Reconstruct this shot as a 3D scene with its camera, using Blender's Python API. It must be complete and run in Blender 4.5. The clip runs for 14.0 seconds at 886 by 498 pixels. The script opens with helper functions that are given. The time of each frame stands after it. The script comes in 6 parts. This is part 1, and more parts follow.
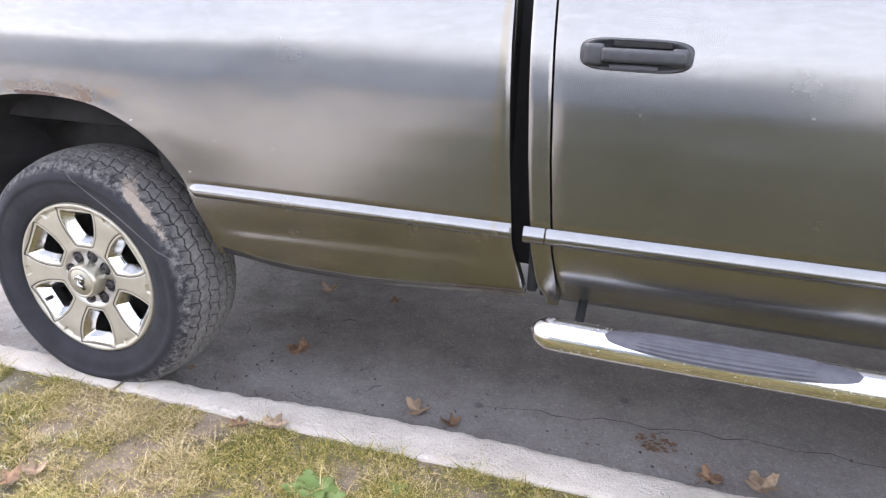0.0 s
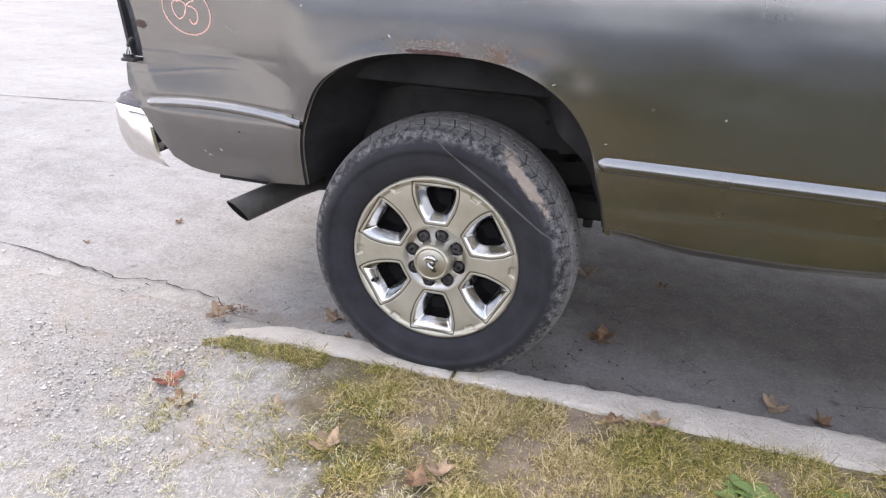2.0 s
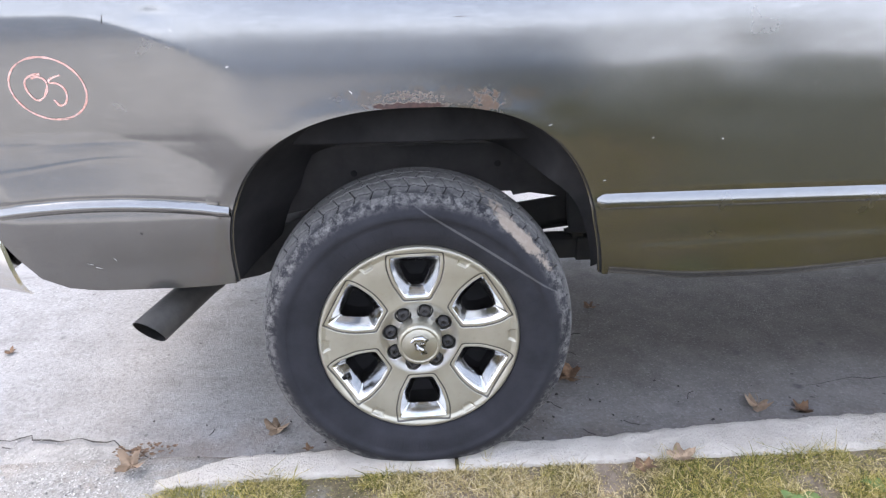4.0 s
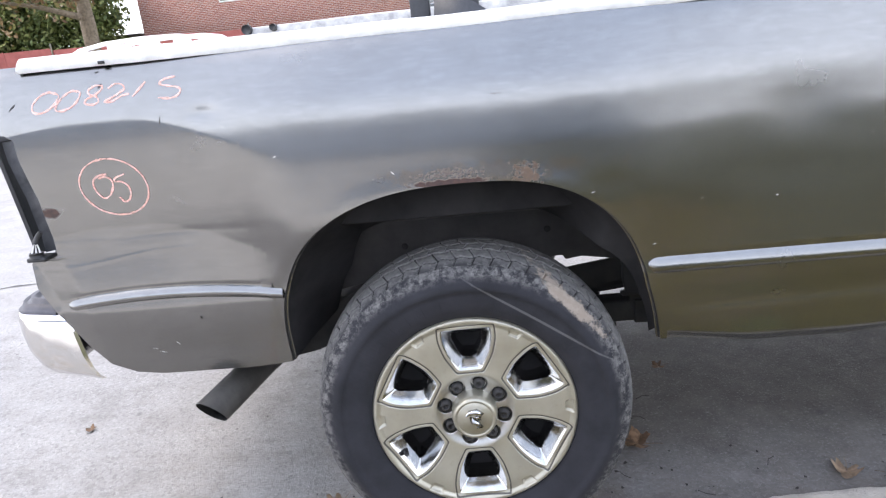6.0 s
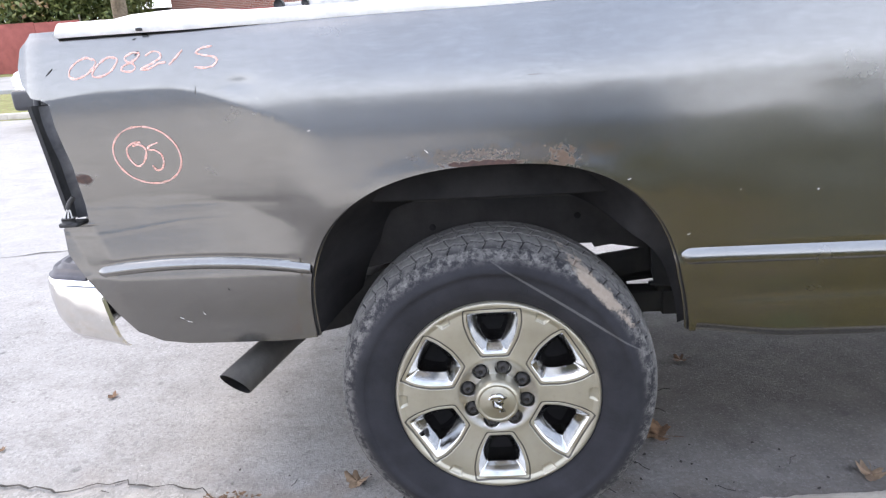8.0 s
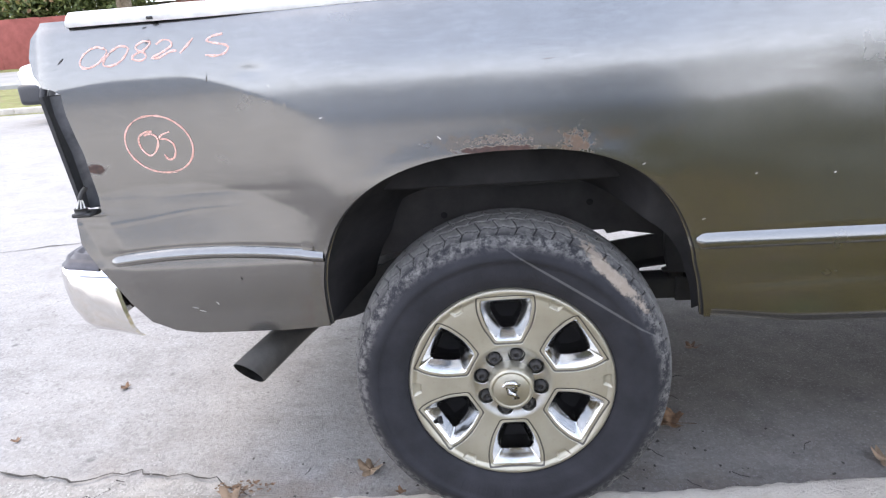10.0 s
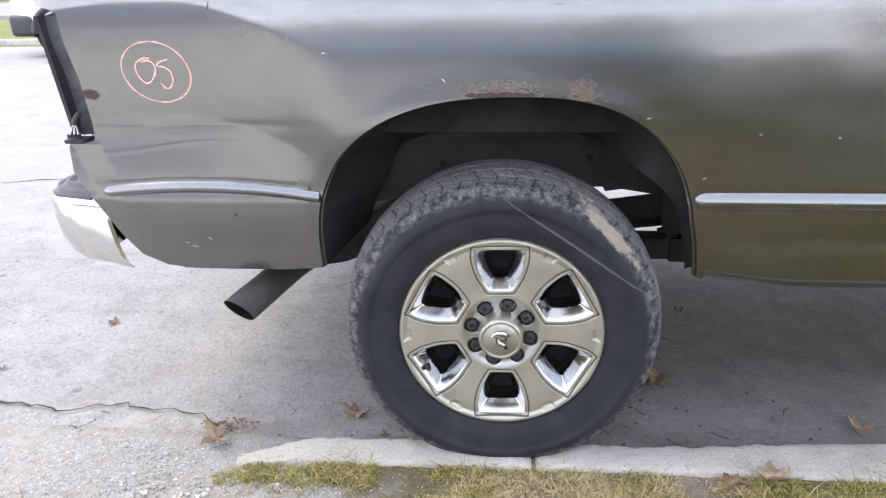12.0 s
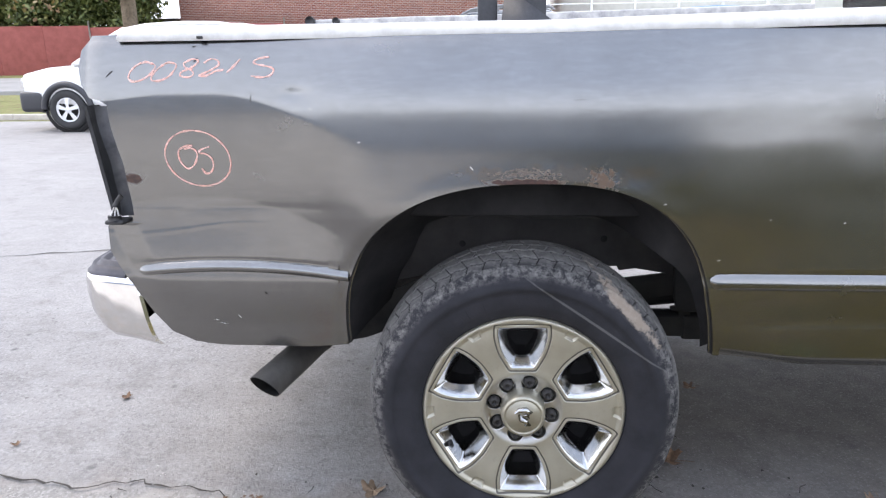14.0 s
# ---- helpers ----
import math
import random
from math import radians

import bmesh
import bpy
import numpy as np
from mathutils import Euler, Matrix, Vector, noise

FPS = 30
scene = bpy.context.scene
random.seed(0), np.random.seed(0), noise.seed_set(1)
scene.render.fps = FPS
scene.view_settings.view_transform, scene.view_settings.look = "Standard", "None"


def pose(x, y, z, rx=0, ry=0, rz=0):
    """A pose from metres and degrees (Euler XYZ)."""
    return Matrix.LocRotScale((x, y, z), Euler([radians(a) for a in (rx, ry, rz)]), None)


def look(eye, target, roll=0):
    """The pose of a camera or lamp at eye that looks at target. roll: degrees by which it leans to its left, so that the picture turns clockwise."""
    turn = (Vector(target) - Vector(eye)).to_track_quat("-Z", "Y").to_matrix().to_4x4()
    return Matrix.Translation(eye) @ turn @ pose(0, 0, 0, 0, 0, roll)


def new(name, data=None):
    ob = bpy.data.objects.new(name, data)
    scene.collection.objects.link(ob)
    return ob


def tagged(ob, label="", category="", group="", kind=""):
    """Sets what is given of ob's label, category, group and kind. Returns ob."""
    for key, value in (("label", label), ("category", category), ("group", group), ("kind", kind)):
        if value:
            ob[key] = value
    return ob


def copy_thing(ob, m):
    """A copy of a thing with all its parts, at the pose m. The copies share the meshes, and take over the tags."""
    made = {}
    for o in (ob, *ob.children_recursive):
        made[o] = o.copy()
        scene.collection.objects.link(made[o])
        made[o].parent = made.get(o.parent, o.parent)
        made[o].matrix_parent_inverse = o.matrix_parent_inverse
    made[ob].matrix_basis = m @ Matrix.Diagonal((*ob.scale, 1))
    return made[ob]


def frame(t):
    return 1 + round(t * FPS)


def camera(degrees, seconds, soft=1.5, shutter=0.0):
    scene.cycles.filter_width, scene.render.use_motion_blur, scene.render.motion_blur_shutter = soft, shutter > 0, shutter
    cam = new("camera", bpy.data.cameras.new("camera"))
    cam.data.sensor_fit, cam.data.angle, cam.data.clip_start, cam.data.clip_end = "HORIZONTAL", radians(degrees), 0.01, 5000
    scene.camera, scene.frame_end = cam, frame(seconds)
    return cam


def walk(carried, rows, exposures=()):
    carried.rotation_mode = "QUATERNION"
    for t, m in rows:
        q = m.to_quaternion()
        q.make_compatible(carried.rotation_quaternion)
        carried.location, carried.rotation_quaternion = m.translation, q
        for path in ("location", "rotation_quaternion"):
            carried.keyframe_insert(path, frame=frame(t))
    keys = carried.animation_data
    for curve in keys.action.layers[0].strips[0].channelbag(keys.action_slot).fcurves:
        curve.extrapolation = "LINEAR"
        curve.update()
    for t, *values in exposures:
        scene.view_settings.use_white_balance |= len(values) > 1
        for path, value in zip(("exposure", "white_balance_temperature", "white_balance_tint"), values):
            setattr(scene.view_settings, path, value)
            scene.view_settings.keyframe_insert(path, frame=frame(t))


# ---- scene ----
cam = camera(65.8, 14.0, soft=1.25)
PATH = [
    (0, (1.784, -1.664, 1.462), (1.245, 0.097, 0.683), 1.3),
    (0.3, (1.590, -1.676, 1.443), (0.908, 0.034, 0.662), 2.8),
    (0.5, (1.455, -1.749, 1.445), (0.818, -0.018, 0.672), 2.6),
    (0.8, (1.269, -1.836, 1.459), (0.604, -0.154, 0.605), 2.2),
    (1, (1.158, -1.853, 1.427), (0.464, -0.185, 0.569), 3.5),
    (1.3, (0.993, -1.836, 1.389), (0.177, -0.191, 0.594), -0.4),
    (1.5, (0.877, -1.825, 1.389), (0.079, -0.214, 0.513), -3.2),
    (1.8, (0.704, -1.834, 1.371), (-0.002, -0.180, 0.498), 1.1),
    (2, (0.592, -1.848, 1.361), (0.063, -0.111, 0.523), 2.4),
    (2.3, (0.434, -1.875, 1.376), (0.027, -0.136, 0.475), 0.3),
    (2.5, (0.375, -1.876, 1.35), (0.031, -0.1, 0.496), 0.6),
    (2.8, (0.291, -1.799, 1.337), (0.007, 0.020, 0.556), -0.0),
    (3, (0.245, -1.725, 1.327), (-0.044, 0.088, 0.534), -1.4),
    (3.2, (0.187, -1.677, 1.338), (-0.119, 0.114, 0.502), -1.5),
    (3.5, (0.091, -1.65, 1.308), (-0.05, 0.18, 0.514), -0.1),
    (3.7, (0.050, -1.633, 1.327), (0.036, 0.205, 0.540), -0.7),
    (4, (0.001, -1.622, 1.359), (0.078, 0.225, 0.597), -1.1),
    (4.2, (0.005, -1.614, 1.371), (0.101, 0.245, 0.639), -0.9),
    (6.3, (0.07, -1.606, 1.401), (-0.081, 0.296, 0.799), -5.7),
    (6.5, (0.072, -1.606, 1.401), (-0.083, 0.285, 0.768), -5.1),
    (7, (0.066, -1.6, 1.384), (-0.103, 0.278, 0.719), -5.2),
    (7.5, (0.055, -1.594, 1.38), (-0.113, 0.287, 0.72), -4.8),
    (8, (0.03, -1.598, 1.389), (-0.144, 0.289, 0.749), -4.0),
    (8.2, (0.022, -1.6, 1.384), (-0.146, 0.285, 0.737), -3.5),
    (10.3, (0.011, -1.597, 1.378), (-0.179, 0.281, 0.716), -4.8),
    (10.5, (0.018, -1.601, 1.379), (-0.157, 0.282, 0.729), -4.9),
    (11, (0.024, -1.602, 1.374), (-0.179, 0.269, 0.697), -4.6),
    (11.3, (0.019, -1.603, 1.367), (-0.187, 0.256, 0.658), -3.7),
    (11.5, (0.012, -1.599, 1.359), (-0.173, 0.244, 0.606), -2.7),
    (11.7, (0.006, -1.599, 1.343), (-0.167, 0.239, 0.573), -2.3),
    (12, (-0.003, -1.601, 1.343), (-0.171, 0.237, 0.572), -1.3),
    (12.5, (-0.061, -1.628, 1.354), (-0.222, 0.229, 0.63), -0.8),
    (13, (-0.085, -1.65, 1.354), (-0.224, 0.221, 0.659), -0.1),
    (13.3, (-0.082, -1.652, 1.376), (-0.328, 0.233, 0.755), -2.0),
    (13.5, (-0.086, -1.645, 1.392), (-0.35, 0.238, 0.77), -2.0),
    (13.7, (-0.090, -1.646, 1.380), (-0.321, 0.246, 0.774), -1.7),
    (14, (-0.080, -1.664, 1.388), (-0.230, 0.245, 0.811), -0.9),
]
walk(cam, [(t, look(eye, target, roll)) for t, eye, target, roll in PATH],
     exposures=[(0.0, 1.16, 7270.0, 17.5), (0.6, 1.18, 7270.0, 17.0), (1.0, 1.02, 7320.0, 17.0), (1.5, 0.70, 7370.0, 17.0), (2.2, 0.65, 7370.0, 16.0),
                (3.0, 0.80, 7070.0, 14.5), (4.0, 0.90, 6840.0, 14.0), (6.4, 0.76, 7040.0, 13.5), (8.0, 0.78, 7040.0, 13.5), (12.5, 0.82, 7040.0, 13.5), (14.0, 0.50, 7040.0, 13.5)])

# ---- world and sun ----
world = bpy.data.worlds.new("sky")
scene.world = world
world.use_nodes = True
wn = world.node_tree
sky = wn.nodes.new("ShaderNodeTexSky")
sky.sky_type = "NISHITA"
sky.sun_disc = False
SUN_ELEV, SUN_AZ = 58.0, 285.0
sky.sun_elevation, sky.sun_rotation = radians(SUN_ELEV), radians(SUN_AZ)
sky.dust_density, sky.air_density, sky.ozone_density = 4.0, 1.0, 1.0
wn.nodes["Background"].inputs["Strength"].default_value = 0.15
haze = wn.nodes.new("ShaderNodeMix")
haze.data_type = "RGBA"
haze.inputs["Factor"].default_value = 0.55
updir = wn.nodes.new("ShaderNodeTexCoord")
split = wn.nodes.new("ShaderNodeSeparateXYZ")
wn.links.new(updir.outputs["Generated"], split.inputs[0])
fade = wn.nodes.new("ShaderNodeMapRange")
fade.inputs["From Min"].default_value, fade.inputs["From Max"].default_value = 0.1, 0.85
wn.links.new(split.outputs["Z"], fade.inputs["Value"])
veil = wn.nodes.new("ShaderNodeMix")
veil.data_type = "RGBA"
veil.inputs["A"].default_value = (22.0, 24.4, 28.6, 1)
veil.inputs["B"].default_value = (10.6, 13.3, 18.6, 1)
wn.links.new(fade.outputs["Result"], veil.inputs["Factor"])
wn.links.new(veil.outputs["Result"], haze.inputs["B"])
wn.links.new(sky.outputs["Color"], haze.inputs["A"])
wn.links.new(haze.outputs["Result"], wn.nodes["Background"].inputs["Color"])
sun = new("sun", bpy.data.lights.new("sun", "SUN"))
sun.data.energy, sun.data.angle, sun.data.color = 1.3, radians(28), (1.0, 0.96, 0.9)
sa, se = radians(SUN_AZ), radians(SUN_ELEV)
sun.matrix_world = look((math.sin(sa) * math.cos(se) * 30, math.cos(sa) * math.cos(se) * 30, math.sin(se) * 30), (0, 0, 0))


# ---- materials ----
class Nodes:
    """A small builder of node materials."""

    def __init__(self, name, rough=0.5, metal=0.0, color=(0.5, 0.5, 0.5)):
        self.mat = bpy.data.materials.new(name)
        self.mat.use_nodes = True
        self.tree = self.mat.node_tree
        self.bsdf = self.tree.nodes["Principled BSDF"]
        self.put("Roughness", rough)
        self.put("Metallic", metal)
        self.put("Base Color", color)
        self.coord = self.tree.nodes.new("ShaderNodeTexCoord")

    def put(self, key, value):
        if isinstance(value, bpy.types.NodeSocket):
            self.tree.links.new(value, self.bsdf.inputs[key])
        elif isinstance(value, tuple):
            self.bsdf.inputs[key].default_value = (*value, 1) if len(value) == 3 else value
        else:
            self.bsdf.inputs[key].default_value = value
        return self

    def wire(self, sock, value):
        if isinstance(value, bpy.types.NodeSocket):
            self.tree.links.new(value, sock)
        elif isinstance(value, tuple) and sock.type == "RGBA":
            sock.default_value = (*value, 1) if len(value) == 3 else value
        else:
            sock.default_value = value

    def noise(self, scale, detail=4.0, rough=0.55, vec=None, stretch=None, off=(0, 0, 0)):
        n = self.tree.nodes.new("ShaderNodeTexNoise")
        n.inputs["Scale"].default_value, n.inputs["Detail"].default_value, n.inputs["Roughness"].default_value = scale, detail, rough
        v = vec or self.coord.outputs["Object"]
        if stretch or off != (0, 0, 0):
            m = self.tree.nodes.new("ShaderNodeMapping")
            m.inputs["Scale"].default_value = stretch or (1, 1, 1)
            m.inputs["Location"].default_value = off
            self.tree.links.new(v, m.inputs["Vector"])
            v = m.outputs["Vector"]
        self.tree.links.new(v, n.inputs["Vector"])
        return n.outputs["Fac"]

    def voronoi(self, scale, feature="F1", out="Distance", vec=None):
        n = self.tree.nodes.new("ShaderNodeTexVoronoi")
        n.feature = feature
        n.inputs["Scale"].default_value = scale
        self.tree.links.new(vec or self.coord.outputs["Object"], n.inputs["Vector"])
        return n.outputs[out]

    def ramp(self, fac, *stops):
        n = self.tree.nodes.new("ShaderNodeValToRGB")
        els = n.color_ramp.elements
        while len(els) < len(stops):
            els.new(0.5)
        for e, (p, c) in zip(els, stops):
            e.position, e.color = p, ((c, c, c, 1) if not isinstance(c, tuple) else (*c, 1))
        self.tree.links.new(fac, n.inputs["Fac"])
        return n.outputs["Color"]

    def step(self, value, lo, hi):
        n = self.tree.nodes.new("ShaderNodeMapRange")
        n.interpolation_type = "SMOOTHSTEP"
        self.wire(n.inputs["Value"], value)
        n.inputs["From Min"].default_value, n.inputs["From Max"].default_value = lo, hi
        return n.outputs["Result"]

    def math(self, op, a, b=0.0):
        n = self.tree.nodes.new("ShaderNodeMath")
        n.operation = op
        self.wire(n.inputs[0], a)
        self.wire(n.inputs[1], b)
        return n.outputs[0]

    def mix(self, fac, a, b):
        n = self.tree.nodes.new("ShaderNodeMix")
        n.data_type = "RGBA"
        self.wire(n.inputs["Factor"], fac)
        self.wire(n.inputs["A"], a)
        self.wire(n.inputs["B"], b)
        return n.outputs["Result"]

    def xyz(self, vec=None):
        n = self.tree.nodes.new("ShaderNodeSeparateXYZ")
        self.tree.links.new(vec or self.coord.outputs["Object"], n.inputs[0])
        return n.outputs

    def spot(self, cx, cz, rx, rz, ragged=0.5, scale=30.0, rot=0.0):
        """A ragged patch in the x-z plane round (cx, cz): 1 inside, 0 outside."""
        x, _, z = self.xyz()
        dx, dz = self.math("SUBTRACT", x, cx), self.math("SUBTRACT", z, cz)
        if rot:
            c, s = math.cos(rot), math.sin(rot)
            dx, dz = (self.math("ADD", self.math("MULTIPLY", dx, c), self.math("MULTIPLY", dz, s)),
                      self.math("SUBTRACT", self.math("MULTIPLY", dz, c), self.math("MULTIPLY", dx, s)))
        dx, dz = self.math("DIVIDE", dx, rx), self.math("DIVIDE", dz, rz)
        d = self.math("SQRT", self.math("ADD", self.math("MULTIPLY", dx, dx), self.math("MULTIPLY", dz, dz)))
        n = self.math("MULTIPLY", self.math("SUBTRACT", self.noise(scale, 6.0, 0.65), 0.5), ragged * 4)
        return self.step(self.math("ADD", d, n), 1.2, 0.7)

    def bump(self, height, strength=0.3, distance=0.01):
        n = self.tree.nodes.new("ShaderNodeBump")
        n.inputs["Strength"].default_value, n.inputs["Distance"].default_value = strength, distance
        self.tree.links.new(height, n.inputs["Height"])
        self.tree.links.new(n.outputs["Normal"], self.bsdf.inputs["Normal"])
        return self

    def island(self):
        return self.tree.nodes.new("ShaderNodeNewGeometry").outputs["Random Per Island"]

    def each(self):
        return self.tree.nodes.new("ShaderNodeObjectInfo").outputs["Random"]


def truck_paint():
    m = Nodes("truck_paint", 0.3, 0.88)
    base = m.ramp(m.noise(3.0, 6.0), (0.3, (0.190, 0.188, 0.184)), (0.7, (0.222, 0.220, 0.216)))
    base = m.mix(m.math("MULTIPLY", m.step(m.noise(60.0, 6.0, 0.7, stretch=(0.3, 1, 1.3)), 0.40, 0.75), 0.25), base, (0.30, 0.295, 0.285))
    base = m.mix(m.math("MULTIPLY", m.step(m.noise(14.0, 7.0, 0.72, off=(9, 0, 2)), 0.45, 0.75), 0.25), base, (0.17, 0.165, 0.155))
    # yellowed drip at the front edge of the bed
    drip = m.spot(1.412, 1.08, 0.013, 0.40, 0.35, 7.0)
    base = m.mix(m.math("MULTIPLY", drip, 0.30), base, (0.22, 0.165, 0.06))
    # rust over the wheel opening and at the tail
    halo = m.spot(0.03, 1.104, 0.04, 0.024, 1.0, 60.0)
    base = m.mix(m.math("MULTIPLY", halo, 0.16), base, (0.40, 0.39, 0.38))
    stain = m.spot(0.07, 1.080, 0.24, 0.024, 0.9, 30.0)
    base = m.mix(m.math("MULTIPLY", stain, 0.32), base, (0.30, 0.20, 0.11))
    flake = m.math("MULTIPLY", m.spot(0.0, 1.084, 0.060, 0.010, 1.1, 120.0), m.step(m.noise(170.0, 4.0, 0.6, off=(2, 0, 5)), 0.47, 0.55))
    base = m.mix(m.math("MULTIPLY", flake, 0.7), base, (0.050, 0.030, 0.024))
    r1 = m.spot(-0.005, 1.064, 0.088, 0.0075, 0.55, 60.0)
    r2 = m.math("MULTIPLY", m.spot(0.175, 1.068, 0.028, 0.022, 1.6, 110.0), 0.75)
    specks = m.math("MULTIPLY", m.step(m.voronoi(95.0), 0.15, 0.09), m.spot(0.06, 1.086, 0.22, 0.028, 0.5, 25.0))
    base = m.mix(specks, base, (0.045, 0.026, 0.018))
    r4 = m.spot(1.40, 0.600, 0.11, 0.016, 0.8, 40.0)
    base = m.mix(m.math("MULTIPLY", r4, 0.55), base, (0.09, 0.05, 0.03))
    r3 = m.spot(-1.018, 1.060, 0.025, 0.013, 0.5, 45.0)
    rust_c = m.ramp(m.noise(85.0, 6.0), (0.3, (0.026, 0.011, 0.009)), (0.75, (0.07, 0.029, 0.019)))
    orange_c = m.ramp(m.noise(85.0, 6.0), (0.3, (0.045, 0.020, 0.009)), (0.75, (0.11, 0.048, 0.016)))
    base = m.mix(r1, base, rust_c)
    base = m.mix(r2, base, orange_c)
    base = m.mix(r3, base, rust_c)
    rust = m.math("MAXIMUM", m.math("MAXIMUM", r1, r3), m.math("MAXIMUM", flake, r2))
    m.put("Base Color", base)
    m.put("Metallic", m.math("MULTIPLY", m.math("SUBTRACT", 1.0, rust), 0.97))
    m.put("Roughness", m.math("ADD", m.math("MULTIPLY", rust, 0.4), m.math("ADD", 0.240, m.math("MULTIPLY", m.noise(7.0, 5.0), 0.05))))
    m.put("Coat Weight", 0.4)
    m.put("Coat Roughness", 0.10)
    return m.bump(m.noise(38.0, 3.0), 0.04, 0.004).mat


def simple(name, lo, hi, scale=20.0, rough=0.6, metal=0.0, bump=0.2, fine=None, coat=0.0, depth=0.003):
    m = Nodes(name, rough, metal)
    n = m.noise(scale, 6.0, 0.6)
    m.put("Base Color", m.ramp(n, (0.3, lo), (0.7, hi)))
    if coat:
        m.put("Coat Weight", coat)
    m.put("Roughness", m.math("ADD", rough - 0.08, m.math("MULTIPLY", m.noise(scale * 2.7, 4.0), 0.16)))
    return m.bump(m.noise(fine or scale * 6, 4.0), bump, depth).mat


def asphalt():
    m = Nodes("asphalt", 0.85)
    big = m.noise(0.9, 5.0)
    base = m.ramp(big, (0.3, (0.215, 0.205, 0.196)), (0.7, (0.305, 0.292, 0.28)))
    grit = m.voronoi(105.0, "F1", "Color")
    g = m.tree.nodes.new("ShaderNodeSeparateColor")
    m.tree.links.new(grit, g.inputs[0])
    base = m.mix(m.math("MULTIPLY", m.step(g.outputs[0], 0.62, 0.95), 0.32), base, (0.42, 0.41, 0.395))
    base = m.mix(m.math("MULTIPLY", m.step(g.outputs[1], 0.62, 0.95), 0.34), base, (0.11, 0.11, 0.112))
    x, y, _ = m.xyz()
    # brown silt along the kerb
    silt = m.math("MULTIPLY", m.step(m.math("ADD", y, m.math("MULTIPLY", m.noise(4.0, 5.0), 0.5)), 0.62, 0.30), m.step(m.noise(6.0, 6.0), 0.35, 0.6))
    base = m.mix(m.math("MULTIPLY", silt, 0.6), base, (0.17, 0.128, 0.10))
    # pale dust towards the drive
    pale = m.math("MULTIPLY", m.step(m.math("ADD", x, m.math("MULTIPLY", m.noise(1.7, 5.0), 1.6)), 0.0, -1.3),
                  m.step(m.math("ADD", y, m.math("MULTIPLY", m.noise(2.3, 5.0), 1.2)), 1.15, 0.35))
    base = m.mix(m.math("MULTIPLY", pale, 0.7), base, m.ramp(m.noise(30.0, 6.0, 0.7), (0.35, (0.24, 0.225, 0.205)), (0.65, (0.40, 0.38, 0.35))))
    worn = m.math("MULTIPLY", m.step(m.math("ADD", y, m.math("MULTIPLY", m.noise(5.0, 6.0, 0.7), 0.12)), 0.31, 0.25),
                  m.step(m.math("ADD", x, m.math("MULTIPLY", m.noise(6.0, 5.0), 0.2)), -0.62, -0.80))
    chunk = m.ramp(m.voronoi(120.0, "F1", "Color"), (0.0, (0.175, 0.166, 0.153)), (0.6, (0.265, 0.253, 0.236)), (1.0, (0.38, 0.366, 0.343)))
    chunk = m.mix(m.step(m.noise(7.0, 7.0, 0.72), 0.46, 0.62), chunk, (0.34, 0.32, 0.295))
    base = m.mix(m.math("MULTIPLY", m.step(m.noise(3.5, 8.0, 0.72, off=(1, 6, 0)), 0.48, 0.68), 0.38), base, (0.12, 0.108, 0.10))
    base = m.mix(m.math("MULTIPLY", m.step(m.noise(11.0, 8.0, 0.75, stretch=(0.5, 1, 1)), 0.46, 0.70), 0.35), base, (0.36, 0.352, 0.345))
    base = m.mix(m.math("MULTIPLY", m.step(m.noise(17.0, 7.0, 0.75, off=(7, 3, 0)), 0.54, 0.70), 0.40), base, (0.10, 0.095, 0.09))
    spots = m.math("MULTIPLY", m.step(m.voronoi(16.0), 0.16, 0.09), m.step(m.noise(2.1, 3.0, off=(2, 8, 0)), 0.52, 0.60))
    base = m.mix(m.math("MULTIPLY", spots, 0.6), base, (0.055, 0.05, 0.046))
    streak = m.noise(5.0, 7.0, 0.7, stretch=(0.12, 1.0, 1.0), off=(3, 0, 0))
    base = m.mix(m.math("MULTIPLY", m.step(streak, 0.45, 0.70), 0.2), base, (0.13, 0.12, 0.112))
    # the truck's shade on the road, painted as a brown darkening, deeper further in
    under_shade = m.math("MULTIPLY", m.step(m.math("ADD", x, m.math("MULTIPLY", m.noise(1.6, 6.0, 0.7), 1.4)), 0.6, 1.3),
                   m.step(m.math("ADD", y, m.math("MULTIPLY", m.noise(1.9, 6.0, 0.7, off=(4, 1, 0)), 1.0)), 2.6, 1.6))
    under_shade = m.math("MULTIPLY", under_shade, m.math("ADD", 0.45, m.math("MULTIPLY", m.step(m.math("ADD", y, m.math("MULTIPLY", m.noise(3.0, 6.0, 0.7), 0.5)), 0.45, 1.0), 0.45)))
    base = m.mix(under_shade, base, m.ramp(m.noise(9.0, 7.0, 0.72), (0.3, (0.055, 0.047, 0.041)), (0.7, (0.115, 0.098, 0.084))))
    base = m.mix(m.math("MULTIPLY", m.step(m.noise(140.0, 3.0, 0.7), 0.52, 0.66), 0.26), base, (0.12, 0.115, 0.11))
    base = m.mix(m.math("MULTIPLY", m.step(m.noise(115.0, 3.0, 0.7, off=(5, 5, 0)), 0.55, 0.68), 0.24), base, (0.42, 0.41, 0.40))
    # oil drips
    oil = m.math("MULTIPLY", m.step(m.voronoi(5.0), 0.13, 0.05), m.step(m.noise(1.3, 2.0, off=(5, 2, 0)), 0.55, 0.6))
    base = m.mix(m.math("MULTIPLY", oil, 0.6), base, (0.04, 0.04, 0.042))
    base = m.mix(m.math("MULTIPLY", worn, 0.9), base, chunk)
    # open road beyond the parked row, its fuller daylight painted in as paler asphalt
    lane = m.step(m.math("ADD", y, m.math("MULTIPLY", m.noise(0.8, 5.0), 1.0)), 2.2, 3.8)
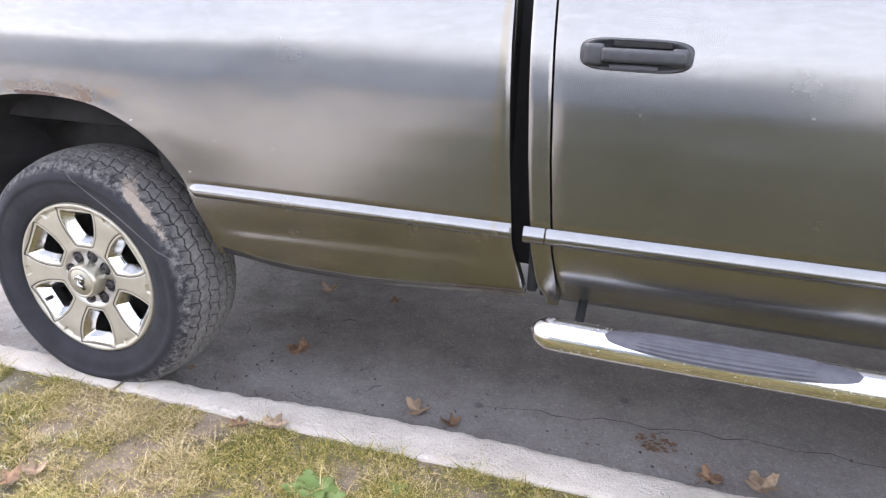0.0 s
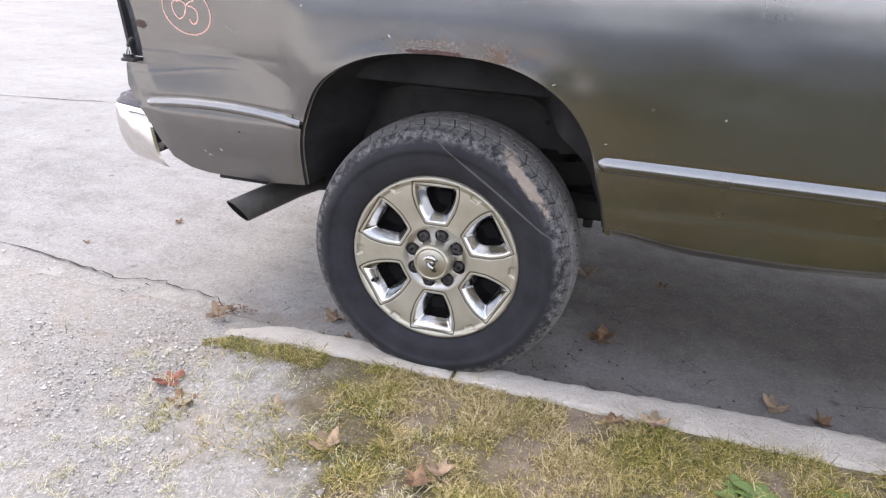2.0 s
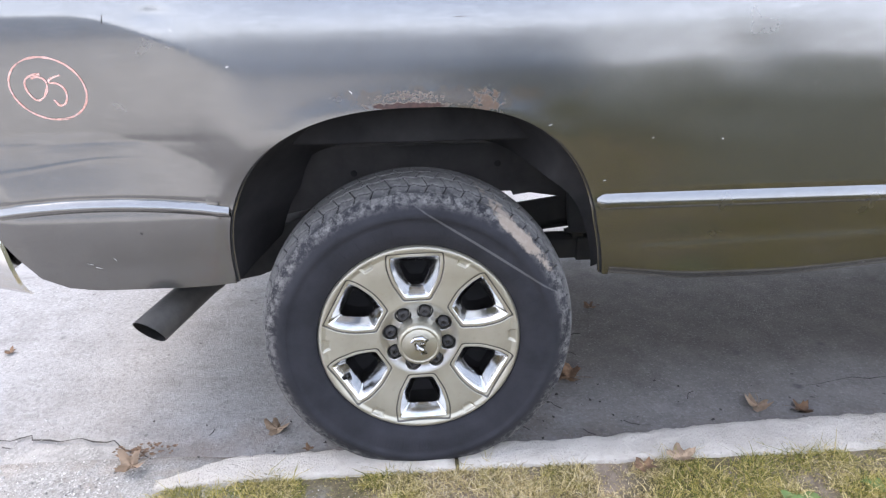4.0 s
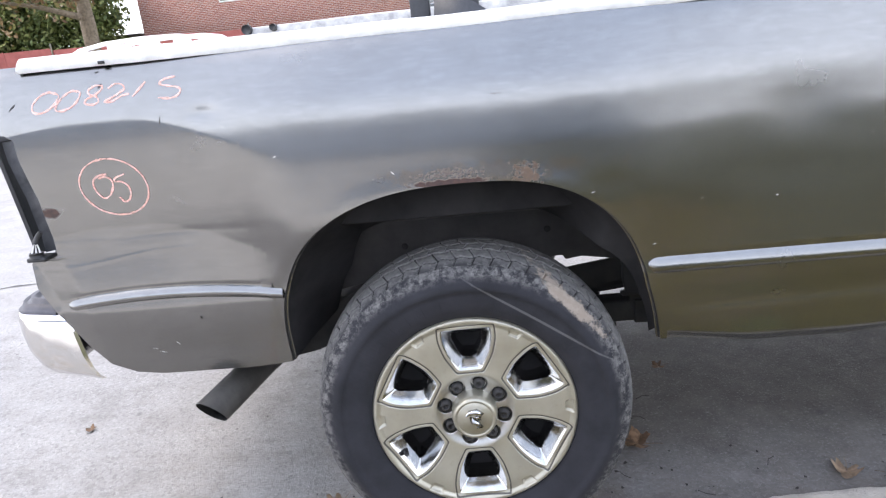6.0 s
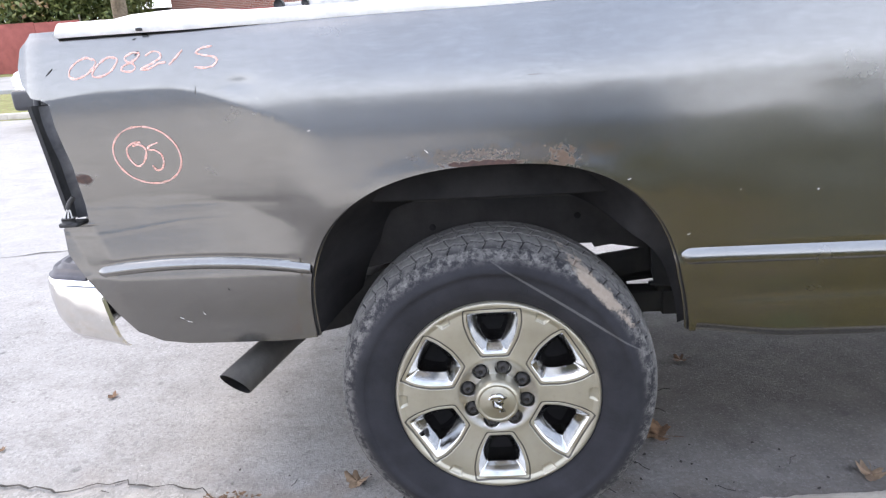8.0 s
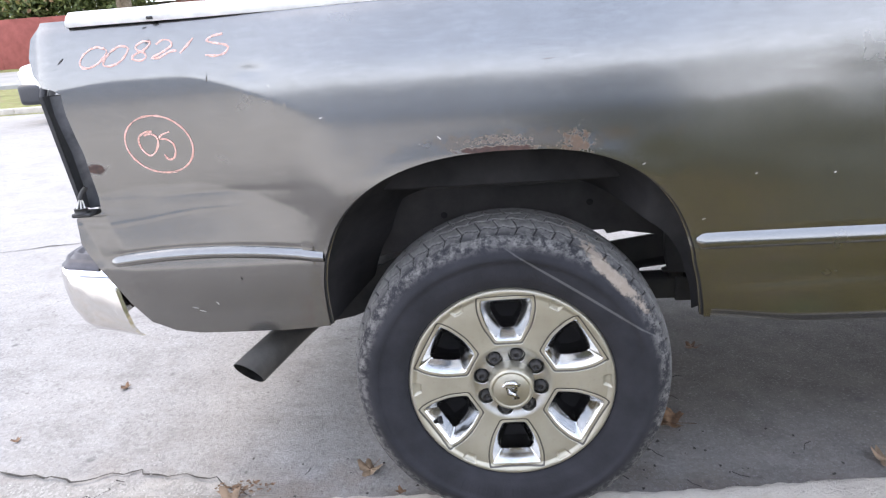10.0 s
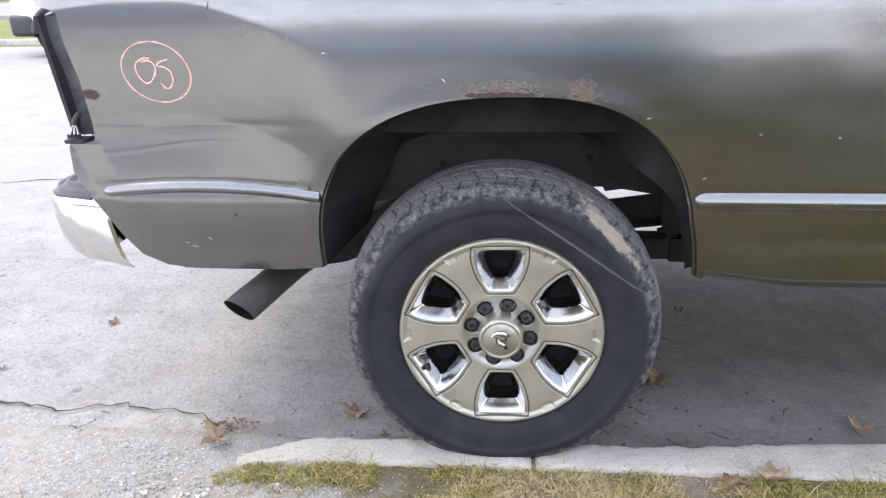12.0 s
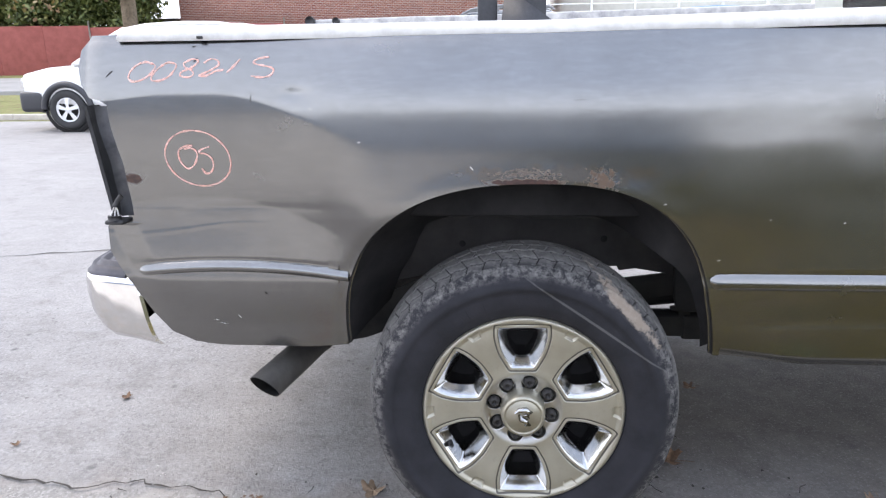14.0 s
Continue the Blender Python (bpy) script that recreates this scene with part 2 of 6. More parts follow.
    base = m.mix(m.math("MULTIPLY", lane, 0.22), base, m.ramp(m.noise(2.0, 8.0, 0.7, stretch=(0.25, 1, 1)), (0.3, (0.33, 0.318, 0.305)), (0.7, (0.44, 0.428, 0.412))))
    m.put("Base Color", base)
    m.put("Specular IOR Level", 0.35)
    return m.bump(m.math("ADD", m.math("MULTIPLY", m.noise(130.0, 4.0, 0.7), 1.2), m.math("MULTIPLY", m.noise(34.0, 7.0, 0.7), 1.0)), 0.5, 0.008).mat


def soil():
    m = Nodes("soil", 0.95)
    x, y, _ = m.xyz()
    dirt = m.ramp(m.noise(18.0, 8.0, 0.7), (0.3, (0.105, 0.078, 0.058)), (0.7, (0.25, 0.20, 0.155)))
    thatch = m.ramp(m.noise(60.0, 6.0, 0.7), (0.3, (0.045, 0.038, 0.02)), (0.55, (0.105, 0.085, 0.045)), (0.8, (0.21, 0.17, 0.10)))
    lawn = m.mix(m.step(m.noise(3.0, 6.0), 0.42, 0.62), thatch, dirt)
    far = m.ramp(m.noise(2.2, 8.0, 0.7), (0.3, (0.040, 0.041, 0.010)), (0.6, (0.060, 0.056, 0.014)), (0.8, (0.095, 0.080, 0.028)))
    lawn = m.mix(m.step(y, -1.0, -1.8), lawn, far)
    lawn = m.mix(m.step(m.math("ADD", x, m.math("MULTIPLY", m.noise(2.0, 5.0), 0.6)), 2.5, 3.3), lawn, far)
    verge = m.ramp(m.noise(1.6, 8.0, 0.72), (0.3, (0.075, 0.085, 0.02)), (0.5, (0.16, 0.17, 0.05)), (0.75, (0.26, 0.24, 0.11)))
    verge = m.mix(m.step(m.noise(9.0, 8.0, 0.75, off=(2, 2, 0)), 0.52, 0.62), verge, (0.15, 0.095, 0.05))
    lawn = m.mix(m.step(y, 4.0, 6.0), lawn, verge)
    stone = m.ramp(m.voronoi(140.0, "F1", "Color"), (0.0, (0.175, 0.166, 0.153)), (0.6, (0.265, 0.253, 0.236)), (1.0, (0.38, 0.366, 0.343)))
    stone = m.mix(m.step(m.noise(5.0, 7.0, 0.7), 0.46, 0.62), stone, m.ramp(m.noise(22.0, 7.0, 0.72), (0.35, (0.19, 0.168, 0.146)), (0.65, (0.34, 0.312, 0.282))))
    stone = m.mix(m.math("MULTIPLY", m.step(m.noise(13.0, 8.0, 0.75, off=(3, 1, 0)), 0.52, 0.66), 0.55), stone, (0.16, 0.142, 0.122))
    # unseen part of the drive, made paler to brighten its reflection in the bed side
    stone = m.mix(m.step(y, -0.95, -1.5), stone, m.ramp(m.noise(9.0, 7.0, 0.7), (0.3, (0.46, 0.425, 0.375)), (0.7, (0.60, 0.56, 0.50))))
    edge = m.math("ADD", x, m.math("MULTIPLY", m.math("SUBTRACT", m.noise(2.6, 6.0, 0.7), 0.5), 1.1))
    edge = m.math("ADD", edge, m.math("MULTIPLY", m.math("MAXIMUM", y, -1.2), 0.55))
    drive = m.math("MULTIPLY", m.step(edge, -0.42, -0.72), m.step(y, 3.0, 1.0))
    m.put("Base Color", m.mix(drive, lawn, stone))
    return m.bump(m.math("ADD", m.voronoi(140.0), m.math("MULTIPLY", m.noise(25.0, 6.0), 0.9)), 0.55, 0.005).mat


def tyre_rubber():
    m = Nodes("tyre_rubber", 0.85)
    m.put("Specular IOR Level", 0.3)
    x, y, z = m.xyz()
    r = m.math("SQRT", m.math("ADD", m.math("MULTIPLY", x, x), m.math("MULTIPLY", z, z)))
    base = m.ramp(m.noise(12.0, 6.0), (0.3, (0.013, 0.013, 0.016)), (0.7, (0.024, 0.024, 0.029)))
    dust = m.math("MULTIPLY", m.step(r, 0.372, 0.40), m.step(m.noise(44.0, 8.0, 0.75), 0.40, 0.62))
    dust = m.math("MAXIMUM", dust, m.math("MULTIPLY", m.step(r, 0.408, 0.425), m.math("ADD", 0.6, m.math("MULTIPLY", m.noise(9.0, 5.0), 0.7))))
    base = m.mix(m.math("MULTIPLY", dust, 0.62), base, m.ramp(m.noise(60.0, 5.0), (0.3, (0.14, 0.135, 0.13)), (0.7, (0.27, 0.26, 0.245))))
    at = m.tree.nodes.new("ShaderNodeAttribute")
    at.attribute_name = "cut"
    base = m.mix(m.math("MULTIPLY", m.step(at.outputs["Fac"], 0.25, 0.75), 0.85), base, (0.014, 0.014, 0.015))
    mud = m.math("MULTIPLY", m.spot(0.268, 0.292, 0.115, 0.014, 0.6, 40.0, rot=-0.83), m.step(r, 0.365, 0.375))
    base = m.mix(m.math("MULTIPLY", mud, 0.7), base, (0.33, 0.27, 0.215))
    mark = m.spot(0.19, 0.255, 0.235, 0.0035, 0.12, 60.0, rot=-0.60)
    base = m.mix(m.math("MULTIPLY", mark, 0.28), base, (0.24, 0.235, 0.23))
    m.put("Base Color", base)
    return m.bump(m.noise(160.0, 5.0), 0.35, 0.002).mat


def grass_blade():
    m = Nodes("grass_blade", 0.7)
    x, _, _ = m.xyz()
    dry = m.math("SUBTRACT", m.noise(2.6, 6.0, 0.7), m.math("MULTIPLY", m.step(x, 0.3, 1.3), 0.09))
    c1 = m.ramp(m.island(), (0.0, (0.050, 0.058, 0.012)), (0.4, (0.165, 0.163, 0.034)), (0.72, (0.36, 0.285, 0.085)), (1.0, (0.54, 0.44, 0.23)))
    c2 = m.ramp(m.island(), (0.0, (0.10, 0.085, 0.028)), (0.35, (0.36, 0.27, 0.125)), (0.75, (0.49, 0.39, 0.22)), (1.0, (0.58, 0.50, 0.34)))
    m.put("Base Color", m.mix(m.step(dry, 0.44, 0.64), c1, c2))
    m.put("Specular IOR Level", 0.25)
    return m.mat


def concrete():
    m = Nodes("kerb_concrete", 0.9)
    base = m.ramp(m.noise(7.0, 7.0, 0.65), (0.3, (0.43, 0.388, 0.338)), (0.7, (0.59, 0.542, 0.482)))
    pit = m.step(m.voronoi(70.0), 0.22, 0.10)
    base = m.mix(m.math("MULTIPLY", pit, 0.14), base, (0.24, 0.22, 0.19))
    dirt = m.step(m.noise(11.0, 7.0, 0.7, off=(4, 4, 0)), 0.55, 0.75)
    base = m.mix(m.math("MULTIPLY", dirt, 0.35), base, (0.26, 0.22, 0.17))
    m.put("Base Color", base)
    return m.bump(m.math("ADD", m.noise(70.0, 7.0, 0.7), m.math("MULTIPLY", pit, -0.7)), 1.0, 0.014).mat


def brickwork():
    m = Nodes("brickwork", 0.9)
    n = m.tree.nodes.new("ShaderNodeTexBrick")
    mp = m.tree.nodes.new("ShaderNodeMapping")
    mp.inputs["Rotation"].default_value = (radians(90), 0, 0)
    m.tree.links.new(m.coord.outputs["Object"], mp.inputs["Vector"])
    m.tree.links.new(mp.outputs["Vector"], n.inputs["Vector"])
    n.inputs["Scale"].default_value = 1.0
    n.inputs["Brick Width"].default_value, n.inputs["Row Height"].default_value = 0.21, 0.075
    n.inputs["Mortar Size"].default_value = 0.008
    n.inputs["Color1"].default_value, n.inputs["Color2"].default_value = (0.20, 0.065, 0.045, 1), (0.30, 0.115, 0.08, 1)
    n.inputs["Mortar"].default_value = (0.42, 0.38, 0.35, 1)
    m.put("Base Color", n.outputs["Color"])
    return m.bump(n.outputs["Fac"], 0.4, -0.006).mat


def leaf_green(name, *stops):
    m = Nodes(name, 0.6)
    m.put("Base Color", m.ramp(m.island(), *stops))
    return m.mat


def dead_leaf(name, lo, hi):
    m = Nodes(name, 0.75)
    m.put("Base Color", m.mix(m.step(m.noise(40.0, 6.0), 0.35, 0.65), m.mix(m.each(), lo, hi), tuple(0.6 * v for v in lo)))
    return m.bump(m.noise(90.0, 4.0), 0.5, 0.003).mat


def rim_metal():
    m = Nodes("rim_metal", 0.4, 0.75)
    at = m.tree.nodes.new("ShaderNodeAttribute")
    at.attribute_name = "window"
    d = at.outputs["Fac"]
    x, y, z = m.xyz()
    r = m.math("SQRT", m.math("ADD", m.math("MULTIPLY", x, x), m.math("MULTIPLY", z, z)))
    face = m.ramp(m.noise(9.0, 6.0), (0.3, (0.36, 0.335, 0.27)), (0.7, (0.44, 0.415, 0.345)))
    face = m.mix(m.math("MULTIPLY", m.step(m.noise(55.0, 6.0, 0.7), 0.52, 0.75), 0.35), face, (0.30, 0.27, 0.21))
    hub = m.step(r, 0.112, 0.096)
    bright = m.math("MAXIMUM", m.step(d, -0.0080, -0.0095), hub)
    shine = m.ramp(m.noise(30.0, 6.0), (0.3, (0.40, 0.40, 0.395)), (0.7, (0.56, 0.555, 0.545)))
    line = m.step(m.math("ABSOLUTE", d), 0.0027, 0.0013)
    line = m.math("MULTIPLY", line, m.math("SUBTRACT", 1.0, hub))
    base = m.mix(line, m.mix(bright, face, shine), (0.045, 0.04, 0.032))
    m.put("Base Color", base)
    m.put("Metallic", m.math("MULTIPLY", m.math("SUBTRACT", 1.0, line), m.math("ADD", 0.72, m.math("MULTIPLY", bright, 0.28))))
    gloss = m.math("ADD", 0.36, m.math("MULTIPLY", m.noise(40.0, 6.0), 0.14))
    m.put("Roughness", m.math("SUBTRACT", gloss, m.math("MULTIPLY", m.math("SUBTRACT", bright, m.math("MULTIPLY", hub, 0.6)), 0.27)))
    return m.mat


def chrome(name="chrome", rough=0.09):
    m = Nodes(name, rough, 1.0)
    m.put("Base Color", m.ramp(m.noise(14.0, 7.0, 0.7), (0.3, (0.66, 0.65, 0.64)), (0.65, (0.80, 0.79, 0.78))))
    m.put("Roughness", m.math("ADD", rough, m.math("MULTIPLY", m.step(m.noise(60.0, 7.0, 0.7), 0.55, 0.8), 0.3)))
    return m.bump(m.noise(9.0, 3.0), 0.05, 0.004).mat


def chalk():
    m = Nodes("orange_crayon", 0.85)
    m.put("Base Color", m.ramp(m.noise(120.0, 3.0), (0.3, (0.88, 0.40, 0.32)), (0.7, (0.90, 0.60, 0.54))))
    m.put("Alpha", m.math("MULTIPLY", m.step(m.noise(380.0, 3.0, 0.7), 0.30, 0.56), m.math("ADD", 0.45, m.math("MULTIPLY", m.noise(14.0, 2.0), 0.75))))
    return m.mat


def glass():
    m = Nodes("car_glass", 0.03, 0.0, (0.02, 0.025, 0.028))
    m.put("Coat Weight", 0.6)
    return m.mat


PAINT = truck_paint()
ASPHALT, SOIL, CONCRETE, BRICK = asphalt(), soil(), concrete(), brickwork()
RUBBER, RIM, CHROME, CHALK, GLASS = tyre_rubber(), rim_metal(), chrome(), chalk(), glass()
BARCHROME = chrome("scuffed_chrome", 0.20)
SILVER = simple("bright_alloy", (0.62, 0.62, 0.63), (0.72, 0.72, 0.73), 20, 0.4, 0.3, bump=0.05)
WINCHROME = simple("dull_chrome", (0.33, 0.33, 0.33), (0.47, 0.465, 0.455), 30, 0.2, 1.0, bump=0.05)
CAPALLOY = simple("cap_alloy", (0.33, 0.31, 0.25), (0.43, 0.405, 0.335), 30, 0.34, 0.75, bump=0.05)
BLADE = grass_blade()
BLACK = simple("black_plastic", (0.014, 0.014, 0.015), (0.026, 0.026, 0.028), 20, 0.6)
UNDER = simple("dirty_underbody", (0.012, 0.012, 0.013), (0.03, 0.029, 0.027), 9, 0.9, bump=0.4)
LINER = simple("dusty_liner", (0.009, 0.009, 0.010), (0.026, 0.025, 0.026), 6, 0.85)
LINER.node_tree.nodes["Principled BSDF"].inputs["Specular IOR Level"].default_value = 0.15
HOUSING = simple("dusty_house_panel", (0.022, 0.0205, 0.021), (0.055, 0.051, 0.050), 7, 0.9)
GREYPLASTIC = simple("grey_plastic", (0.024, 0.025, 0.029), (0.040, 0.041, 0.047), 60, 0.42, fine=500)
PADPLASTIC = simple("step_pad_plastic", (0.040, 0.040, 0.050), (0.066, 0.066, 0.080), 30, 0.6)
CAPWHITE = simple("chalky_white_plastic", (0.50, 0.49, 0.47), (0.66, 0.65, 0.63), 22, 0.75, fine=160)
RAILOLD = simple("weathered_rail", (0.25, 0.25, 0.25), (0.55, 0.54, 0.52), 22, 0.8, fine=120)
PIPE = simple("sooty_exhaust_steel", (0.085, 0.08, 0.075), (0.15, 0.14, 0.13), 14, 0.55, 0.6)
# exhaust soot; also the near-black that paints shade in gaps and hollows
SOOT_AND_SHADE = simple("soot_and_shade", (0.008, 0.008, 0.008), (0.014, 0.013, 0.013), 30, 0.9)
NUT = simple("lug_steel", (0.012, 0.011, 0.011), (0.032, 0.029, 0.027), 90, 0.75, 0.0)
WHITEPAINT = simple("white_car_paint", (0.72, 0.72, 0.71), (0.80, 0.80, 0.79), 2, 0.25, coat=0.6, bump=0.02)
GREYPAINT = simple("grey_car_paint", (0.16, 0.165, 0.17), (0.22, 0.225, 0.23), 2, 0.3, 0.4, coat=0.6, bump=0.02)
BLUEPAINT = simple("blue_car_paint", (0.10, 0.22, 0.36), (0.14, 0.28, 0.44), 2, 0.3, 0.2, coat=0.6, bump=0.02)
FENCERED = simple("faded_red_fence", (0.22, 0.055, 0.045), (0.31, 0.085, 0.07), 3, 0.8)
GALV = simple("galvanised_post", (0.35, 0.36, 0.36), (0.48, 0.49, 0.49), 20, 0.5, 0.6)
BARK = simple("bark", (0.10, 0.075, 0.05), (0.22, 0.17, 0.12), 14, 0.95, bump=0.8, depth=0.02)
PAVE = simple("grey_pavement", (0.22, 0.218, 0.21), (0.30, 0.295, 0.285), 1.5, 0.9)
CRACK = simple("crack_fill", (0.022, 0.02, 0.018), (0.065, 0.058, 0.05), 25, 0.95)
PLASTER = simple("pale_siding", (0.55, 0.54, 0.50), (0.66, 0.65, 0.61), 3, 0.8)
PALEROOF = simple("faded_grey_shingle", (0.17, 0.18, 0.20), (0.25, 0.26, 0.28), 12, 0.9, bump=0.6)
DARKSTEEL = simple("bare_dark_steel", (0.06, 0.062, 0.07), (0.14, 0.142, 0.155), 25, 0.45, 0.5)
ROOFING = simple("roof_shingle", (0.07, 0.065, 0.06), (0.12, 0.11, 0.10), 12, 0.9, bump=0.6)
LEAFMAT = leaf_green("tree_leaves", (0.0, (0.035, 0.055, 0.012)), (0.5, (0.075, 0.10, 0.02)), (1.0, (0.14, 0.15, 0.04)))
AUTUMN = leaf_green("autumn_leaves", (0.0, (0.10, 0.05, 0.02)), (0.5, (0.17, 0.10, 0.03)), (1.0, (0.12, 0.13, 0.03)))
WEED = leaf_green("weed_leaf", (0.0, (0.05, 0.10, 0.025)), (1.0, (0.13, 0.19, 0.055)))
STRAW = leaf_green("straw_blade", (0.0, (0.24, 0.25, 0.10)), (0.45, (0.42, 0.385, 0.24)), (1.0, (0.56, 0.51, 0.40)))
STONE = leaf_green("pebble", (0.0, (0.16, 0.15, 0.138)), (0.5, (0.29, 0.275, 0.256)), (1.0, (0.48, 0.46, 0.43)))
DEADBROWN = dead_leaf("brown_leaf", (0.14, 0.078, 0.042), (0.23, 0.135, 0.075))
DEADPALE = dead_leaf("pale_leaf", (0.27, 0.185, 0.12), (0.36, 0.26, 0.175))
DEADRED = dead_leaf("red_leaf", (0.20, 0.05, 0.035), (0.25, 0.085, 0.06))


# ---- mesh helpers ----
def mesh_of(name, verts, faces, mats, smooth=True, index=None):
    me = bpy.data.meshes.new(name)
    me.from_pydata([tuple(map(float, v)) for v in verts], [], [tuple(map(int, f)) for f in faces])
    for mat in mats if isinstance(mats, (list, tuple)) else [mats]:
        me.materials.append(mat)
    if index is not None:
        me.polygons.foreach_set("material_index", np.asarray(index, dtype=np.int32))
    if smooth:
        me.polygons.foreach_set("use_smooth", np.ones(len(me.polygons), dtype=bool))
    me.update()
    return me


def part(name, me, parent=None, label="", m=None):
    """One mesh object under a thing or a part; me: a mesh, or (verts, faces, material)."""
    if isinstance(me, tuple):
        me = mesh_of(name, *me)
    ob = new(name, me)
    ob.parent = parent
    if m is not None:
        ob.matrix_basis = m
    return tagged(ob, label)


def thing(name, label, category, m=None, group="", kind=""):
    ob = new(name)
    ob.empty_display_size = 0.1
    if m is not None:
        ob.matrix_basis = m
    return tagged(ob, label, category, group, kind)


def grid(P, close_u=False, flip=False):
    """Quads over an array of points (nu, nv, 3)."""
    P = np.asarray(P, float)
    nu, nv = P.shape[:2]
    iu = np.arange(nu if close_u else nu - 1)
    a = (iu[:, None] * nv + np.arange(nv - 1)[None, :]).ravel()
    b = (((iu + 1) % nu)[:, None] * nv + np.arange(nv - 1)[None, :]).ravel()
    f = np.stack([a, b, b + 1, a + 1], 1)
    if flip:
        f = f[:, ::-1]
    return P.reshape(-1, 3), f


def join(*pieces):
    vs, fs, n = [], [], 0
    for v, f in pieces:
        v = np.asarray(v, float)
        vs.append(v)
        fs += [tuple(int(i) + n for i in q) for q in f]
        n += len(v)
    return np.concatenate(vs), fs


def box(x0, x1, y0, y1, z0, z1, bev=0.004, seg=2):
    bm = bmesh.new()
    bmesh.ops.create_cube(bm, size=1)
    for v in bm.verts:
        v.co = Vector(((x0, x1)[v.co.x > 0], (y0, y1)[v.co.y > 0], (z0, z1)[v.co.z > 0]))
    if bev:
        bmesh.ops.bevel(bm, geom=bm.edges[:], offset=bev, segments=seg, affect="EDGES", profile=0.6)
    bm.verts.ensure_lookup_table()
    out = [tuple(v.co) for v in bm.verts], [tuple(v.index for v in f.verts) for f in bm.faces]
    bm.free()
    return out


def tube(points, radius, n=16, caps=True, squash=1.0):
    """A tube along points; radius: a number or one a point."""
    pts = [Vector(p) for p in points]
    rad = radius if isinstance(radius, (list, tuple, np.ndarray)) else [radius] * len(pts)
    rows = []
    for i, p in enumerate(pts):
        d = (pts[min(i + 1, len(pts) - 1)] - pts[max(i - 1, 0)]).normalized()
        side = d.cross(Vector((0, 0, 1)))
        if side.length < 1e-3:
            side = Vector((1, 0, 0))
        side.normalize()
        up = side.cross(d)
        rows.append([p + rad[i] * (math.cos(a) * side + squash * math.sin(a) * up) for a in np.linspace(0, 2 * math.pi, n, endpoint=False)])
    P = np.array([[tuple(v) for v in r] for r in rows])
    v, f = grid(np.transpose(P, (1, 0, 2)), close_u=True)
    f = [tuple(q) for q in f]
    if caps:
        k = len(pts)
        f.append(tuple(i * k for i in range(n)))
        f.append(tuple(i * k + k - 1 for i in reversed(range(n))))
    return v, f


def lathe(prof, n=64):
    """A body turned about the y axis; prof: rows of (radius, y)."""
    a = np.linspace(0, 2 * math.pi, n, endpoint=False)
    pr = np.asarray(prof, float)
    P = np.stack([np.cos(a)[:, None] * pr[None, :, 0], np.broadcast_to(pr[None, :, 1], (n, len(pr))), np.sin(a)[:, None] * pr[None, :, 0]], -1)
    return grid(P, close_u=True)


def smooth(a, b, x):
    t = np.clip((np.asarray(x, float) - a) / (b - a), 0, 1)
    return t * t * (3 - 2 * t)


# ---- ground, road, kerb ----
def kerb_near(x):
    return -0.07 + 0.006 * math.sin(2.3 * x) + 0.03 * max(0.0, x - 1.1)


def kerb_far(x):
    return 0.035 + 0.055 * float(smooth(0.3, 1.1, x)) + 0.004 * math.sin(5.1 * x + 1) - 0.06 * float(smooth(-0.5, -0.74, x))


def height(x, y):
    lawn = 0.036 + 0.012 * smooth(-0.3, -1.5, y)
    drive = 0.0 + 0.03 * smooth(0.3, -0.4, y)
    w = smooth(-0.5, -0.95, x)
    near = lawn * (1 - w) + drive * w
    road = -0.02
    t = smooth(-0.02, 0.12, y) * (1 - w) + smooth(-0.35, 0.35, y) * w
    z = near * (1 - t) + road * t
    return z


def spaced(lo, mid0, mid1, hi, step, far):
    inner = np.arange(mid0, mid1 + 1e-6, step)
    left = mid0 - np.geomspace(step, mid0 - lo, far)[::-1]
    right = mid1 + np.geomspace(step, hi - mid1, far)
    return np.concatenate([left, inner, right])


gx = spaced(-400, -3.2, 3.0, 400, 0.04, 26)
gy = spaced(-300, -1.6, 0.9, 500, 0.04, 30)
GX, GY = np.meshgrid(gx, gy, indexing="ij")
GZ = height(GX, GY)
rip = np.array([[noise.fractal(Vector((x * 2.5, y * 2.5, 0.3)), 0.8, 2.1, 5) if -3.5 < x < 3.3 and -1.8 < y < 1.0 else 0.0 for y in gy] for x in gx])
GZ = GZ + 0.006 * rip * smooth(0.12, -0.1, GY)
under_road = smooth(0.10, 0.16, GY) * smooth(12.15, 11.9, GY)
GZ = GZ - 0.03 * under_road + 0.10 * smooth(11.95, 12.2, GY) + 0.18 * smooth(12.5, 30, GY)
v, f = grid(np.stack([GX, GY, GZ], -1))
ground = part("ground", (v, f, SOIL))
tagged(ground, "worn lawn with bare earth and pale gravel drive", "ground", kind="structure")

rx = spaced(-120, -3.4, 3.0, 120, 0.05, 22)
ry = np.concatenate([np.arange(0.03, 1.6, 0.05), np.linspace(1.6, 11.97, 18)])
RX, RY = np.meshgrid(rx, ry, indexing="ij")
wobble = np.array([[noise.fractal(Vector((x * 1.8, y * 1.8, 7)), 0.8, 2.1, 4) if abs(x) < 4 and y < 3 else 0.0 for y in ry] for x in rx])
RZ = -0.021 + 0.004 * wobble - 0.02 * smooth(0.09, 0.03, RY)
dropw = smooth(-0.55, -0.95, RX)
RZ = RZ * (1 - dropw) + dropw * (RZ - 0.02 * smooth(0.30, 0.05, RY))
v, f = grid(np.stack([RX, RY, RZ], -1))
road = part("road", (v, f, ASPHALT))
tagged(road, "worn grey asphalt road with cracks and silt", "road", kind="structure")


